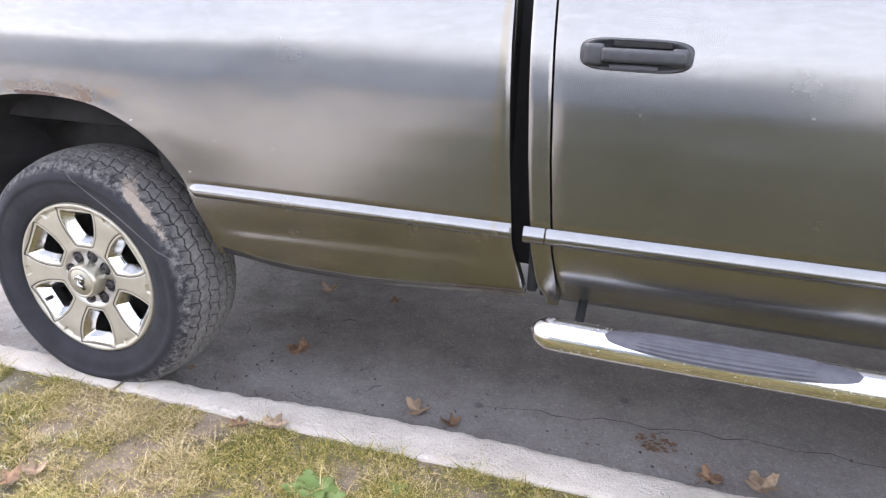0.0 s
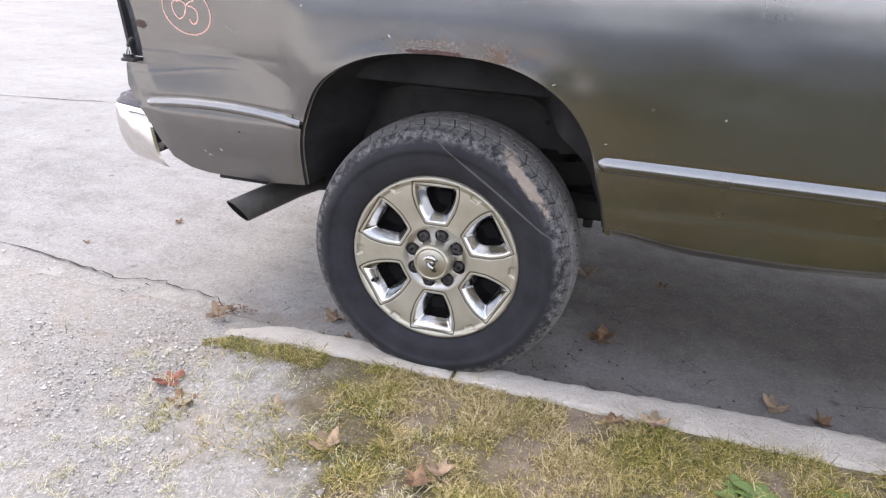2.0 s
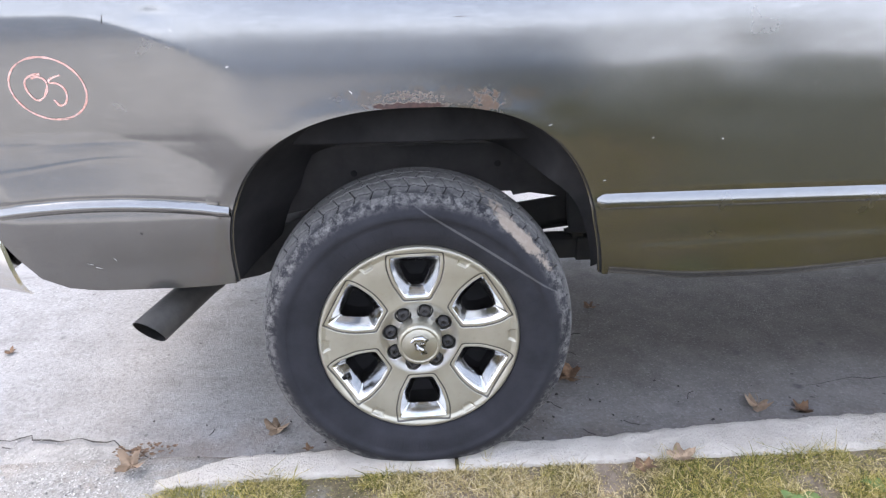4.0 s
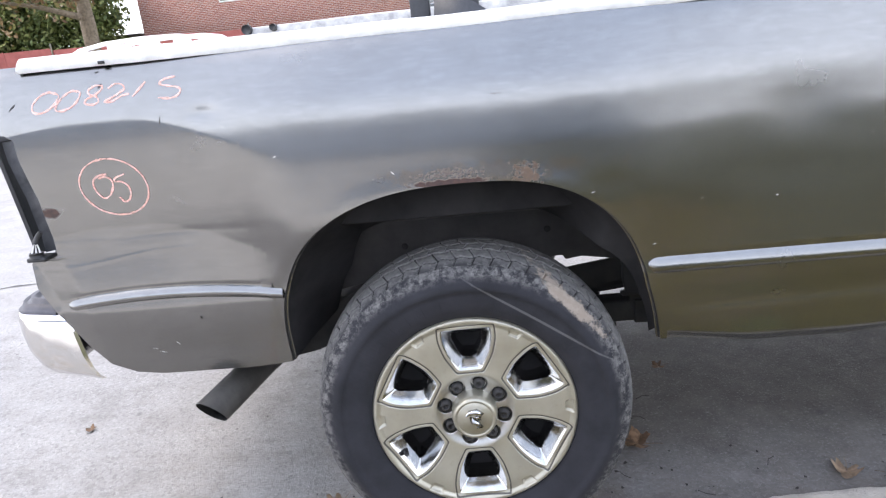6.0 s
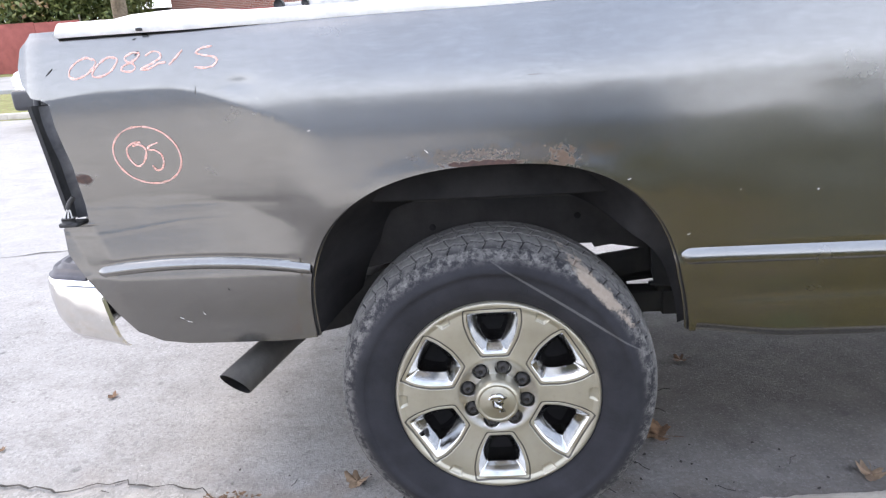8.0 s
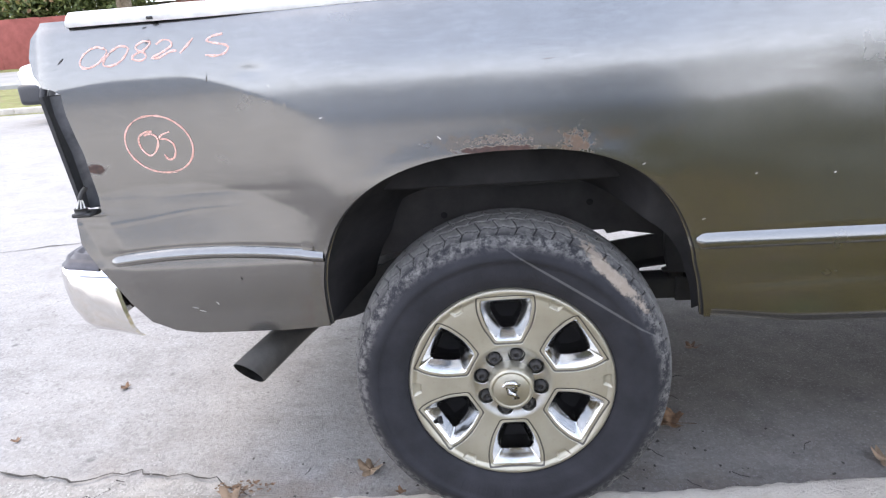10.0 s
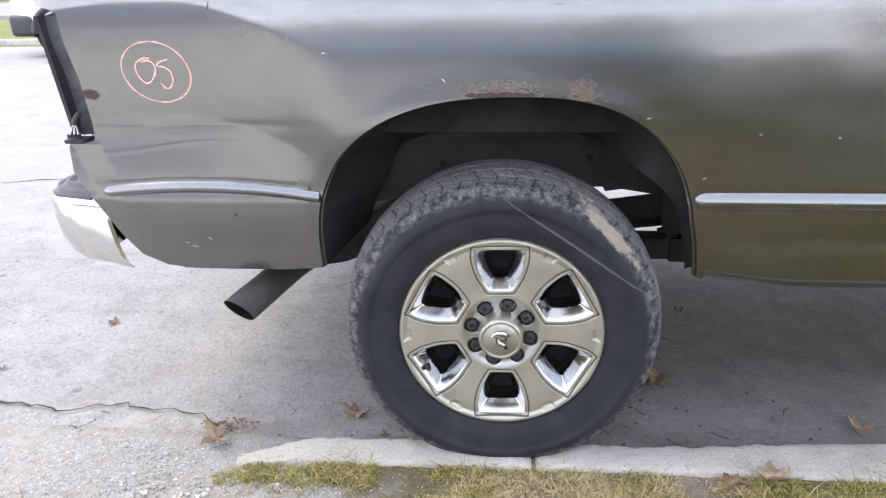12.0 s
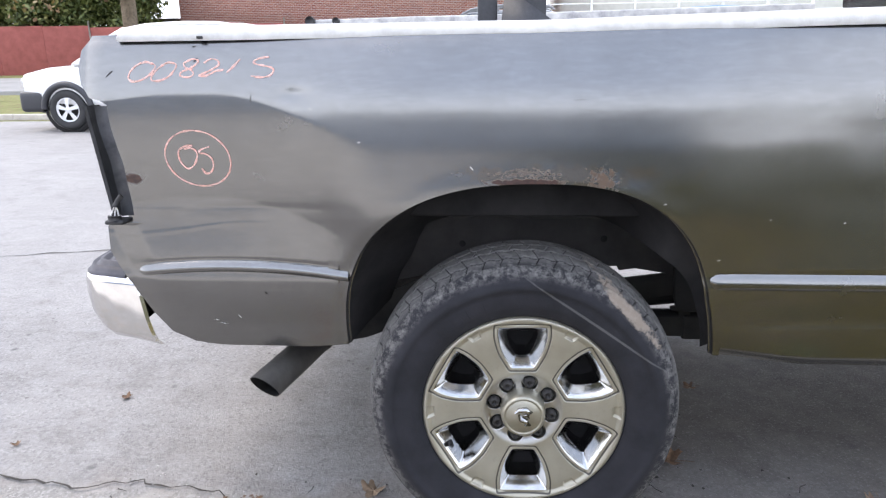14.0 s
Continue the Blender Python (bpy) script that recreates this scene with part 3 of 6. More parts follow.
def crack(points, wide=0.012):
    rng = random.Random(len(points))
    L, R = [], []
    pts = []
    for (x0, y0), (x1, y1) in zip(points, points[1:]):
        for k in range(7):
            t = k / 7
            pts.append((x0 + (x1 - x0) * t + rng.uniform(-1, 1) * 0.016, y0 + (y1 - y0) * t + rng.uniform(-1, 1) * 0.017))
    for i, (x, y) in enumerate(pts):
        w = wide * rng.uniform(0.25, 1.0) * min(1, 0.3 + i / 4, 0.3 + (len(pts) - i) / 4)
        z = float(-0.0165 + 0.004 * noise.fractal(Vector((x * 1.8, y * 1.8, 7)), 0.8, 2.1, 4))
        L.append((x, y - w / 2, z))
        R.append((x, y + w / 2, z))
    n = len(L)
    return L + R, [(i, i + 1, n + i + 1, n + i) for i in range(n - 1)], CRACK


part("crack", crack([(-2.3, 0.30), (-1.78, 0.25), (-1.47, 0.205), (-1.27, 0.24), (-1.0, 0.215), (-0.8, 0.10)], 0.011), road)
part("crack", crack([(-1.27, 0.24), (-1.36, 0.12), (-1.55, 0.05)], 0.006), road)
part("crack", crack([(-6.5, 2.2), (-4.2, 2.6), (-3.1, 2.85), (-1.5, 3.2), (0.6, 3.4)], 0.02), road)
part("crack", crack([(1.35, 0.36), (1.75, 0.40), (2.3, 0.46), (2.9, 0.44)], 0.007), road)


def kerb_stone(x0, x1, dip0, dip1):
    xs = np.arange(x0, x1 + 1e-6, 0.010)
    rows = []
    for x in xs:
        n1, n2 = (noise.fractal(Vector((x * 17, k, 2)), 0.7, 2.1, 5) for k in (0.0, 5.0))
        e = 0.5 * (1 - float(smooth(0, 0.03, x - x0))) * dip0 + 0.5 * (1 - float(smooth(0, 0.03, x1 - x))) * dip1
        ya, yb = kerb_near(x) + 0.0045 * n1, kerb_far(x) + 0.008 * n2 + 0.006 * max(0.0, noise.noise(Vector((x * 9, 3, 8))))
        top = 0.050 - 0.012 * e + 0.003 * noise.fractal(Vector((x * 4, 3, 2)), 0.8, 2.1, 4)
        top -= 0.02 * float(smooth(-0.55, -0.76, x))
        mid = [(x, ya + (yb - ya) * t, top + 0.003 * noise.fractal(Vector((x * 16, t * 3, 4)), 0.8, 2.1, 4) - 0.002 * (abs(2 * t - 1) ** 3)) for t in np.linspace(0.04, 0.96, 9)]
        rows.append([(x, ya, -0.06), (x, ya, top - 0.008)] + mid + [(x, yb, top - 0.008 - 0.006 * abs(n1)), (x, yb + 0.004 + 0.004 * n2, -0.06)])
    v, f = grid(np.array(rows))
    k = len(rows[0])
    f = [tuple(q) for q in f] + [tuple(range(k - 1, -1, -1)), tuple((len(rows) - 1) * k + i for i in range(k))]
    return v, f, CONCRETE


kerb = thing("kerb", "low weathered concrete kerb with ragged edges", "kerb", kind="structure")
for x0, x1, d0, d1 in ((-0.76, 0.094, 1, 1), (0.101, 3.2, 1, 1), (3.207, 6.3, 1, 1)):
    part("kerb_stone", kerb_stone(x0, x1, d0, d1), kerb)
far_kerb = thing("far_kerb", "pale concrete kerb across the road", "kerb", kind="structure")
for i in range(14):
    part("kerb_stone", (*box(-28 + 3 * i, -25.01 + 3 * i, 11.95, 12.11, -0.1, 0.10, 0.015), CONCRETE), far_kerb)
pavement = part("pavement", (*join(box(-60, 40, 17.6, 28.5, -0.3, 0.235, 0.02)), PAVE))
tagged(pavement, "worn grey asphalt side street beyond the verge", "pavement", kind="structure")

# ---- the pickup truck ----
LEAN = -2.0
ROOT = pose(0, 0, 0.425) @ pose(0, 0, 0, LEAN) @ pose(0, 0, -0.425)
truck = thing("pickup_truck", "dented dark grey regular-cab pickup with rust over the wheel opening", "pickup truck", ROOT)
WIDE = 1.94  # width between the two body sides

ZT = np.arange(0.45, 1.60, 0.001)
YT = np.interp(ZT, [0.45, 0.53, 0.555, 0.58, 0.62, 0.66, 0.70, 0.74, 0.784, 0.808, 0.86, 0.95, 1.05, 1.15, 1.22, 1.272, 1.30, 1.35, 1.40, 1.42],
               [0.11, 0.075, 0.062, 0.053, 0.041, 0.030, 0.019, 0.008, -0.002, 0.000, -0.004, -0.0115, -0.018, -0.021, -0.0175, -0.0115, -0.005, 0.009, 0.026, 0.045])
kern = np.hanning(23)
wide_k = np.hanning(79)
soft_t = np.convolve(np.pad(YT, 39, mode="edge"), wide_k / wide_k.sum(), mode="valid")
YT = np.convolve(np.pad(YT, 11, mode="edge"), kern / kern.sum(), mode="valid")
YT = YT + (soft_t - YT) * np.clip((ZT - 1.0) / 0.12, 0, 1)
ARCH_FRONT, ARCH_BACK, ARCH_B, ARCH_Z, ARCH_N, ARCH_X = 0.450, 0.520, 0.486, 0.574, 2.55, 0.030


def arch_curve(n):
    """The wheel opening's edge from its rear foot to its front foot: x and z."""
    th = np.linspace(0, math.pi, n)
    c = -np.cos(th)
    x = ARCH_X + np.where(c < 0, ARCH_BACK, ARCH_FRONT) * np.sign(c) * np.abs(c) ** (2 / ARCH_N)
    z = ARCH_Z + ARCH_B * np.sin(th) ** (2 / ARCH_N)
    return x + 0.024 * np.clip((0.74 - z) / 0.16, 0, 1) * (c > 0), z


def sill(x):
    """Height of the bed side's lower edge."""
    front = 0.578 - 0.032 * smooth(0.47, 0.78, x) + 0.042 * smooth(0.95, 1.50, x)
    rear = 0.577 - 0.006 * smooth(-1.0, -0.80, x) * smooth(-0.5, -0.62, x)
    return np.where(np.asarray(x) > 0, front, rear)



DENTS = [  # x, z, reach along x, reach along z, depth
    (0.50, 1.22, 0.14, 0.09, 0.0035), (0.80, 1.16, 0.10, 0.06, 0.003), (0.34, 0.95, 0.10, 0.05, 0.005),
    (-0.57, 1.275, 0.035, 0.014, 0.004), 
    (-0.72, 0.645, 0.18, 0.04, 0.004), (-0.95, 0.70, 0.05, 0.05, 0.003), (1.98, 1.10, 0.09, 0.05, 0.0012),
    (0.37, 1.02, 0.05, 0.03, 0.003), (-0.545, 1.262, 0.05, 0.02, 0.0016),
    (0.75, 1.02, 0.12, 0.05, 0.002), (1.2, 1.08, 0.15, 0.08, -0.0015),
]


def side(x, z):
    """Depth of the body's near side (y, less is further out) over length and height."""
    x, z = np.asarray(x, float), np.asarray(z, float)
    y = np.interp(z, ZT, YT)
    rr = (np.abs((x - ARCH_X) / np.where(x < ARCH_X, ARCH_BACK, ARCH_FRONT)) ** ARCH_N + np.maximum((z - ARCH_Z) / ARCH_B, 0.0) ** ARCH_N) ** (1 / ARCH_N)
    d = np.maximum(rr - 1, 0) * 0.46
    flare = np.exp(-((x - 0.01) / 0.60) ** 4) * smooth(0.78, 1.02, z) * (1 - 0.75 * smooth(1.23, 1.44, z))
    y = y - 0.048 * flare - 0.003 * np.exp(-(d / 0.03) ** 2) * smooth(0.6, 0.7, z)
    y = y + 0.009 * smooth(0.035, 0.0, d) * smooth(1.02, 0.82, z) * (x < 0)
    w = smooth(-0.35, -0.53, x)
    crease = 1.277 - 0.13 * smooth(-0.78, -0.30, x) - 0.12 * np.clip(-0.92 - x, 0, 1)
    t = np.clip((crease - z) / 0.27, 0, 1)
    t = np.where(z < 1.0, t * (0.60 + 0.38 * smooth(0.80, 0.972, z) + 0.02 * smooth(0.975, 0.986, z)), t)
    y = y + w * 0.040 * t
    w2 = smooth(-0.40, -0.52, x)
    y = y + w2 * 0.0013 * smooth(0.998, 0.986, z - 0.010 * smooth(-0.92, -0.72, x) + 0.010) * smooth(0.955, 0.985, z) * smooth(-0.93, -0.86, x)
    y = y - w * 0.0005 * np.exp(-((z - 0.908 - 0.034 * smooth(-1.06, -0.72, x)) / 0.0040) ** 2) * smooth(-0.62, -0.70, x)
    # grooves over the mouldings
    run = np.clip((x + 1.04) / 0.592, 0, 1)
    rib = np.where(x < 0, 0.811 + 0.017 * (1 - (2 * run - 1) ** 2) - 0.011 * run * run, 0.805)
    y = y + 0.0036 * np.exp(-((z - rib - 0.0150) / 0.0055) ** 2) * (smooth(-1.05, -0.99, x) * smooth(-0.47, -0.49, x) + smooth(0.45, 0.48, x))
    fold = z - 0.676 - 0.034 * (x - 0.55)
    y = y + 0.0060 * np.exp(-(fold / np.where(fold > 0, 0.060, 0.018)) ** 2) * smooth(0.47, 0.64, x) * smooth(1.47, 1.20, x)
    for cx, cz, ax, az, amp in DENTS:
        y = y + amp * np.exp(-((x - cx) / ax) ** 2 - ((z - cz) / az) ** 2)
    return y


def patch(X, Z, extra=None):
    Y = side(X, Z)
    if extra is not None:
        Y = Y + extra
    return np.stack([X, Y, Z + 0.016 * np.maximum(X, 0) * smooth(1.28, 1.42, Z)], -1)


REAR_Z = [0.576, 0.584, 0.615, 0.675, 0.77, 0.82, 0.858, 0.925, 0.934, 0.945, 1.10, 1.20, 1.250, 1.262, 1.268, 1.30, 1.34, 1.385, 1.41, 1.42]
REAR_X = [-0.86, -0.93, -0.99, -1.035, -1.083, -1.110, -1.128, -1.128, -1.118, -1.04, -1.038, -1.052, -1.052, -1.07, -1.10, -1.122, -1.130, -1.124, -1.105, -1.10]


def bed_side():
    # behind the wheel opening
    z = np.unique(np.concatenate([np.linspace(0.576, 1.42, 170), REAR_Z]))
    u = np.linspace(0, 1, 70) ** 1.3
    xr = np.interp(z, REAR_Z, REAR_X)
    X = xr[None, :] * (1 - u[:, None]) - 0.52 * u[:, None]
    Z = z[None, :] + (sill(X) - 0.576) * smooth(0.70, 0.576, z)[None, :]
    facet = -1.032 + 0.032 * np.clip((0.93 - z) / 0.09, 0, 1.2)[None, :]
    turn = np.where(z[None, :] < 0.935, np.clip((facet - X) / 0.07, 0, 1.2) * 0.016, np.clip((-1.06 - X) / 0.05, 0, 1) ** 2 * 0.010)
    a = grid(patch(X, Z, turn))
    # over the wheel opening
    xa, za = arch_curve(150)
    za[0], za[-1] = sill(xa[0]), sill(xa[-1])
    xs = np.concatenate([np.linspace(-0.52, xa[0], 5)[:-1], xa, np.linspace(xa[-1], 0.52, 5)[1:]])
    zb = np.concatenate([sill(xs[:4]), za, sill(xs[-4:])])
    t = np.linspace(0, 1, 90) ** 1.15
    X = xs[:, None] + 0 * t[None, :]
    Z = zb[:, None] * (1 - t[None, :]) + 1.42 * t[None, :]
    P = patch(X, Z)
    d = grid(P)
    edge = P[4:-4, 0].copy()
    inner = edge.copy()
    inner[:, 1] += 0.014
    inner2 = inner.copy()
    inner2[:, 0] *= 0.985
    inner2[:, 1] += 0.002
    e = grid(np.stack([edge, inner, inner2], 1), flip=True)
    # ahead of the wheel opening
    u = np.linspace(0, 1, 90)
    z = np.linspace(0.576, 1.42, 130)
    xf = np.interp(z, [0.6, 0.75, 1.0, 1.42], [1.497, 1.462, 1.443, 1.422])
    X = 0.52 * (1 - u[:, None]) + xf[None, :] * u[:, None]
    Z = z[None, :] + (sill(X) - 0.576) * smooth(0.80, 0.576, z)[None, :]
    Q = patch(X, Z, 0.006 * np.clip((X - xf + 0.012) / 0.012, 0, 1) ** 2 + 0.010 * smooth(0.606, 0.576, z)[None, :])
    g = grid(Q)
    end = Q[-1:].copy()
    h = grid(np.concatenate([end, end + np.array([-0.004, 0.05, 0])]))
    low = Q[:, :1].copy()
    k = grid(np.concatenate([low, low + np.array([0, 0.05, 0.004])], 1), flip=True)
    return (*join(a, d, e, g, h, k), PAINT)


part("bed_side", bed_side(), truck, "dented dark grey bed side with rusted wheel opening")


def ridge(x0, x1, zc, bow=0.0, fade=0.03, half=0.012, proud=0.0085, sag=0.0):
    """A moulded rib along the body side, its upper face turned to the sky."""
    xs = np.linspace(x0, x1, 80)
    cut = np.array([(1.35, -0.10), (1.1, 0.04), (0.85, 0.16), (0.55, 0.36), (0.25, 0.60), (0.0, 0.78), (-0.25, 0.91), (-0.45, 0.975), (-0.65, 1.0), (-0.9, 0.985), (-1.1, 0.94), (-1.35, 0.78), (-1.65, 0.54), (-1.95, 0.28), (-2.2, 0.05), (-2.4, -0.15)])
    rows = []
    for x in xs:
        s = (x - x0) / (x1 - x0)
        z0 = zc + bow * (1 - (2 * s - 1) ** 2) + sag * s * s
        k = float(smooth(0, fade, x - x0)) if fade else 1.0
        k = 0.05 + 0.95 * k
        hk = half * (0.3 + 0.7 * k)
        rows.append([(x, float(side(x, z0 + hk * q)) - 0.002 - proud * p * k, z0 + hk * q) for q, p in cut])
    return (*grid(np.array(rows), flip=True), PAINT)


part("side_moulding", ridge(-1.04, -0.466, 0.811, bow=0.017, sag=-0.010, fade=0.012, half=0.0078, proud=0.0080), truck)
part("side_moulding", ridge(0.462, 1.455, 0.805, fade=0.018, half=0.0112), truck)
part("side_moulding", ridge(1.492, 1.548, 0.802, fade=0.0), truck)

# tail lamp pocket, lamp missing
zz = np.linspace(0.948, 1.246, 30)
pocket = np.stack([np.stack([np.interp(zz, REAR_Z, REAR_X) + o, side(-1.04, zz) + dy, zz], -1) for o, dy in ((0.006, 0.016), (0.010, 0.05), (-0.048, 0.06), (-0.060, 0.045))], 0)
part("lamp_pocket", (*grid(pocket, flip=True), DARKSTEEL), truck, "empty tail lamp pocket of bare dark metal")
edge = np.stack([np.stack([-1.105 - 0.042 * (zz - 0.948) / 0.298 + o, np.full_like(zz, dy), zz], -1) for o, dy in ((0.004, 0.05), (-0.004, 0.046), (-0.006, 0.09), (0.0, 0.12))], 0)
part("tailgate_edge", (*grid(edge, flip=True), BLACK), truck)
socket = part("lamp_socket", (*join(box(-1.112, -1.060, 0.004, 0.06, 0.938, 0.950, 0.005), tube([(-1.088, 0.016, 0.949), (-1.088, 0.016, 0.962)], 0.017, 16)), BLACK), truck, "black lamp socket with torn wiring")
for i in range(5):
    part("wire", (*tube([(-1.098 + 0.006 * i, 0.012, 0.958), (-1.086 + 0.003 * i, 0.010, 0.978), (-1.078, 0.010, 0.992)], 0.0022, 6), (CAPWHITE, UNDER)[i % 2]), socket)
part("wire_sleeve", (*tube([(-1.080, 0.010, 0.988), (-1.070, 0.010, 1.004), (-1.060, 0.014, 1.016)], 0.0065, 10), BLACK), socket)


# bed: floor, far side, front wall, tailgate, rails
part("bed_floor", (*box(-1.05, 1.42, 0.10, WIDE - 0.10, 0.945, 0.97, 0.004), LINER), truck)
part("bed_front_wall", (*box(1.40, 1.425, 0.06, WIDE - 0.06, 0.80, 1.40, 0.006), PAINT), truck)
part("tailgate", (*box(-1.125, -1.07, 0.14, WIDE - 0.14, 0.86, 1.40, 0.015), PAINT), truck)
xs = np.linspace(-1.09, 1.42, 70)
zs = np.linspace(0.576, 1.42, 50)
X, Z = np.meshgrid(xs, zs, indexing="ij")
far = np.stack([X, WIDE - np.interp(Z, ZT, YT), Z], -1)
keep_v, keep_f = grid(far, flip=True)
keep_f = [q for q in keep_f if not (abs(keep_v[q].mean(0)[0]) < 0.45 and keep_v[q].mean(0)[2] < 1.03)]
part("bed_side", (keep_v, keep_f, PAINT), truck)
for y0, y1 in ((0.085, 0.10), (WIDE - 0.10, WIDE - 0.085)):
    part("bed_inner_wall", (*box(-1.06, 1.41, y0, y1, 0.95, 1.405, 0.004), LINER), truck)


def rail_cap(y0, y1, mat, z0=1.405, z1=1.438, rise=0.016):
    xs = np.concatenate([[-1.022, -1.015, -1.0], np.linspace(-0.98, 1.40, 60), [1.415]])
    rows = []
    for i, x in enumerate(xs):
        k = 0.5 if i in (0,) else 1.0
        w = 0.0025 * noise.noise(Vector((x * 3, y0, 1)))
        c = [(y0, z0 - 0.002), (y0 - 0.004, z0 + 0.006), (y0, z1 - 0.008), (y0 + 0.012, z1), (y1 - 0.012, z1), (y1, z1 - 0.008), (y1, z0)]
        rows.append([(x, y, (z - z0) * k + z0 + w + rise * (max(x, 0.0) if rise > 0.012 else x) + (0.004 * max(x, 0.0) if z > z0 + 0.01 else 0.0)) for y, z in c])
    v, f = grid(np.array(rows), flip=True)
    k = len(rows[0])
    return v, [tuple(q) for q in f] + [tuple(range(k)), tuple((len(rows) - 1) * k + i for i in reversed(range(k)))], mat


part("rail_cap", rail_cap(0.022, 0.11, CAPWHITE), truck, "chalky white plastic bed rail cap")
part("rail_cap", rail_cap(WIDE - 0.11, WIDE - 0.022, RAILOLD, 1.42, 1.584, 0.0115), truck, "weathered grey bed rail cap with mottled stains")
for x, rad in ((-1.0, 0.024), (-0.87, 0.017)):
    part("stake_plug", (*tube([(x, WIDE - 0.105, 1.562), (x, WIDE - 0.135, 1.563)], rad), BLACK), truck)
part("cap_screw", (*join(lathe([(0.0001, -0.004), (0.012, -0.002), (0.016, 0.0), (0.0001, 0.0)], 14)), GALV), truck, m=pose(0.045, 0.06, 1.438, 90))
part("cap_clip", (*box(-0.815, -0.80, 0.013, 0.024, 1.407, 1.414, 0.002), BLACK), truck)
TRI = [(-0.080, 1.30), (0.30, 1.40), (-0.045, 1.64)]
part("bed_bracket", (*join(([(x, y, z) for y in (1.18, 1.20) for x, z in TRI], [(0, 1, 2), (5, 4, 3), (0, 3, 4, 1), (1, 4, 5, 2), (2, 5, 3, 0)]),
                         box(0.02, 0.12, 1.21, 1.29, 1.30, 1.66, 0.008), box(-0.155, -0.075, 1.24, 1.30, 1.30, 1.66, 0.006)), GREYPLASTIC), truck, "grey folded bracket standing in the bed")


# wheelhouse and underbody
def wheelhouse():
    th = np.linspace(0.0, math.pi, 60)
    xa, za = arch_curve(60)
    rows = []
    for i in range(60):
        x, z = float(xa[i]), float(za[i])
        y0 = float(side(x, z)) + 0.013
        s = max(0.0, math.sin(th[i]))
        back = x < 0
        reach = 0.24 + 0.10 * float(smooth(-0.36, -0.2, x)) if back else 0.05 + 0.29 * float(smooth(0.72, 0.96, s))
        x1 = max(x, float(np.interp(z, [0.57, 0.73, 0.81, 0.93, 1.0], [-0.405, -0.36, -0.328, -0.30, -0.28]))) if back else x * 0.97
        z1 = z - 0.14 * s + (0.055 * (1 - s) if back else 0.0)
        rows.append([(x, y0, z), (x * 0.985, y0 + 0.01, z + 0.006), (x + (x1 - x) * 0.35, y0 + reach * 0.4, z - 0.02 * s + 0.02 * (1 - s)), (x1, y0 + reach, z1)])
    return (*grid(np.array(rows), flip=True), LINER)


part("wheelhouse_liner", wheelhouse(), truck, "dusty black wheelhouse liner")


def plate(outline, y0, y1):
    """A flat plate cut to an outline of (x, z), between two depths."""
    n = len(outline)
    v = [(x, y, z) for y in (y0, y1) for x, z in outline]
    return v, [tuple(range(n)), tuple(range(2 * n - 1, n - 1, -1))] + [(i, n + i, n + (i + 1) % n, (i + 1) % n) for i in range(n)]


HOUSE_EDGE = [(-0.62, 0.64), (-0.40, 0.677), (-0.28, 0.701), (0.0, 0.728), (0.297, 0.731), (0.305, 0.717), (0.354, 0.724), (0.46, 0.707), (0.60, 0.70)]
part("wheelhouse_panel", (*join(plate(HOUSE_EDGE + [(0.60, 0.905), (-0.62, 0.899)], 0.375, 0.385), box(-0.62, 0.60, 0.28, 0.385, 0.900, 0.912, 0.004),
                                box(-0.05, 0.33, 0.368, 0.377, 0.893, 0.898, 0.001)), HOUSING, False), truck)
for x, z in ((0.255, 0.818), (0.427, 0.788), (-0.18, 0.80)):
    part("drain_hole", (*lathe([(0.0001, -0.001), (0.008, -0.001), (0.010, 0.0)], 14), SOOT_AND_SHADE), truck, m=pose(x, 0.373, z))
RAIL = [(-1.05, 0.53), (-0.66, 0.53), (-0.42, 0.628), (-0.285, 0.690), (0.0, 0.695), (0.31, 0.681), (0.456, 0.701), (0.62, 0.715), (4.3, 0.715),
        (4.3, 0.56), (0.70, 0.56), (0.479, 0.630), (0.357, 0.609), (0.0, 0.60), (-0.29, 0.55), (-0.50, 0.47), (-0.66, 0.44), (-1.05, 0.44)]
for y in (0.400, WIDE - 0.412):
    part("frame_rail", (*plate(RAIL, y, y + 0.012), UNDER, False), truck)


def spring(y):
    xs = np.linspace(-0.75, 0.72, 40)
    out = []
    for n, (a, b) in enumerate(((-0.75, 0.72), (-0.6, 0.6), (-0.45, 0.45))):
        q = [x for x in xs if a <= x <= b]
        rows = [[(x, y0, 0.545 + 0.075 * (abs(x) / 0.72) ** 1.0 - n * 0.016 + dz) for y0, dz in ((y, 0), (y + 0.07, 0), (y + 0.07, 0.013), (y, 0.013), (y, 0))] for x in q]
        out.append(grid(np.array(rows)))
    return (*join(*out), UNDER)


for y in (0.46, WIDE - 0.53):
    part("leaf_spring", spring(y), truck)
part("spring_hanger", (*join(box(0.25, 0.60, 0.34, 0.42, 0.514, 0.580, 0.006), box(0.487, 0.523, 0.342, 0.38, 0.575, 0.599, 0.003), box(0.50, 0.60, 0.332, 0.44, 0.508, 0.584, 0.006),
                             tube([(0.43, 0.345, 0.516), (0.43, 0.345, 0.490)], 0.016)), UNDER), truck)
part("fuel_bracket", (*join(plate([(0.466, 0.649), (0.474, 0.616), (0.46, 0.613), (0.46, 0.607), (0.60, 0.602), (0.60, 0.78), (0.462, 0.76)], 0.315, 0.345), tube([(0.53, 0.29, 0.66), (0.66, 0.29, 0.66)], 0.040)), UNDER), truck)
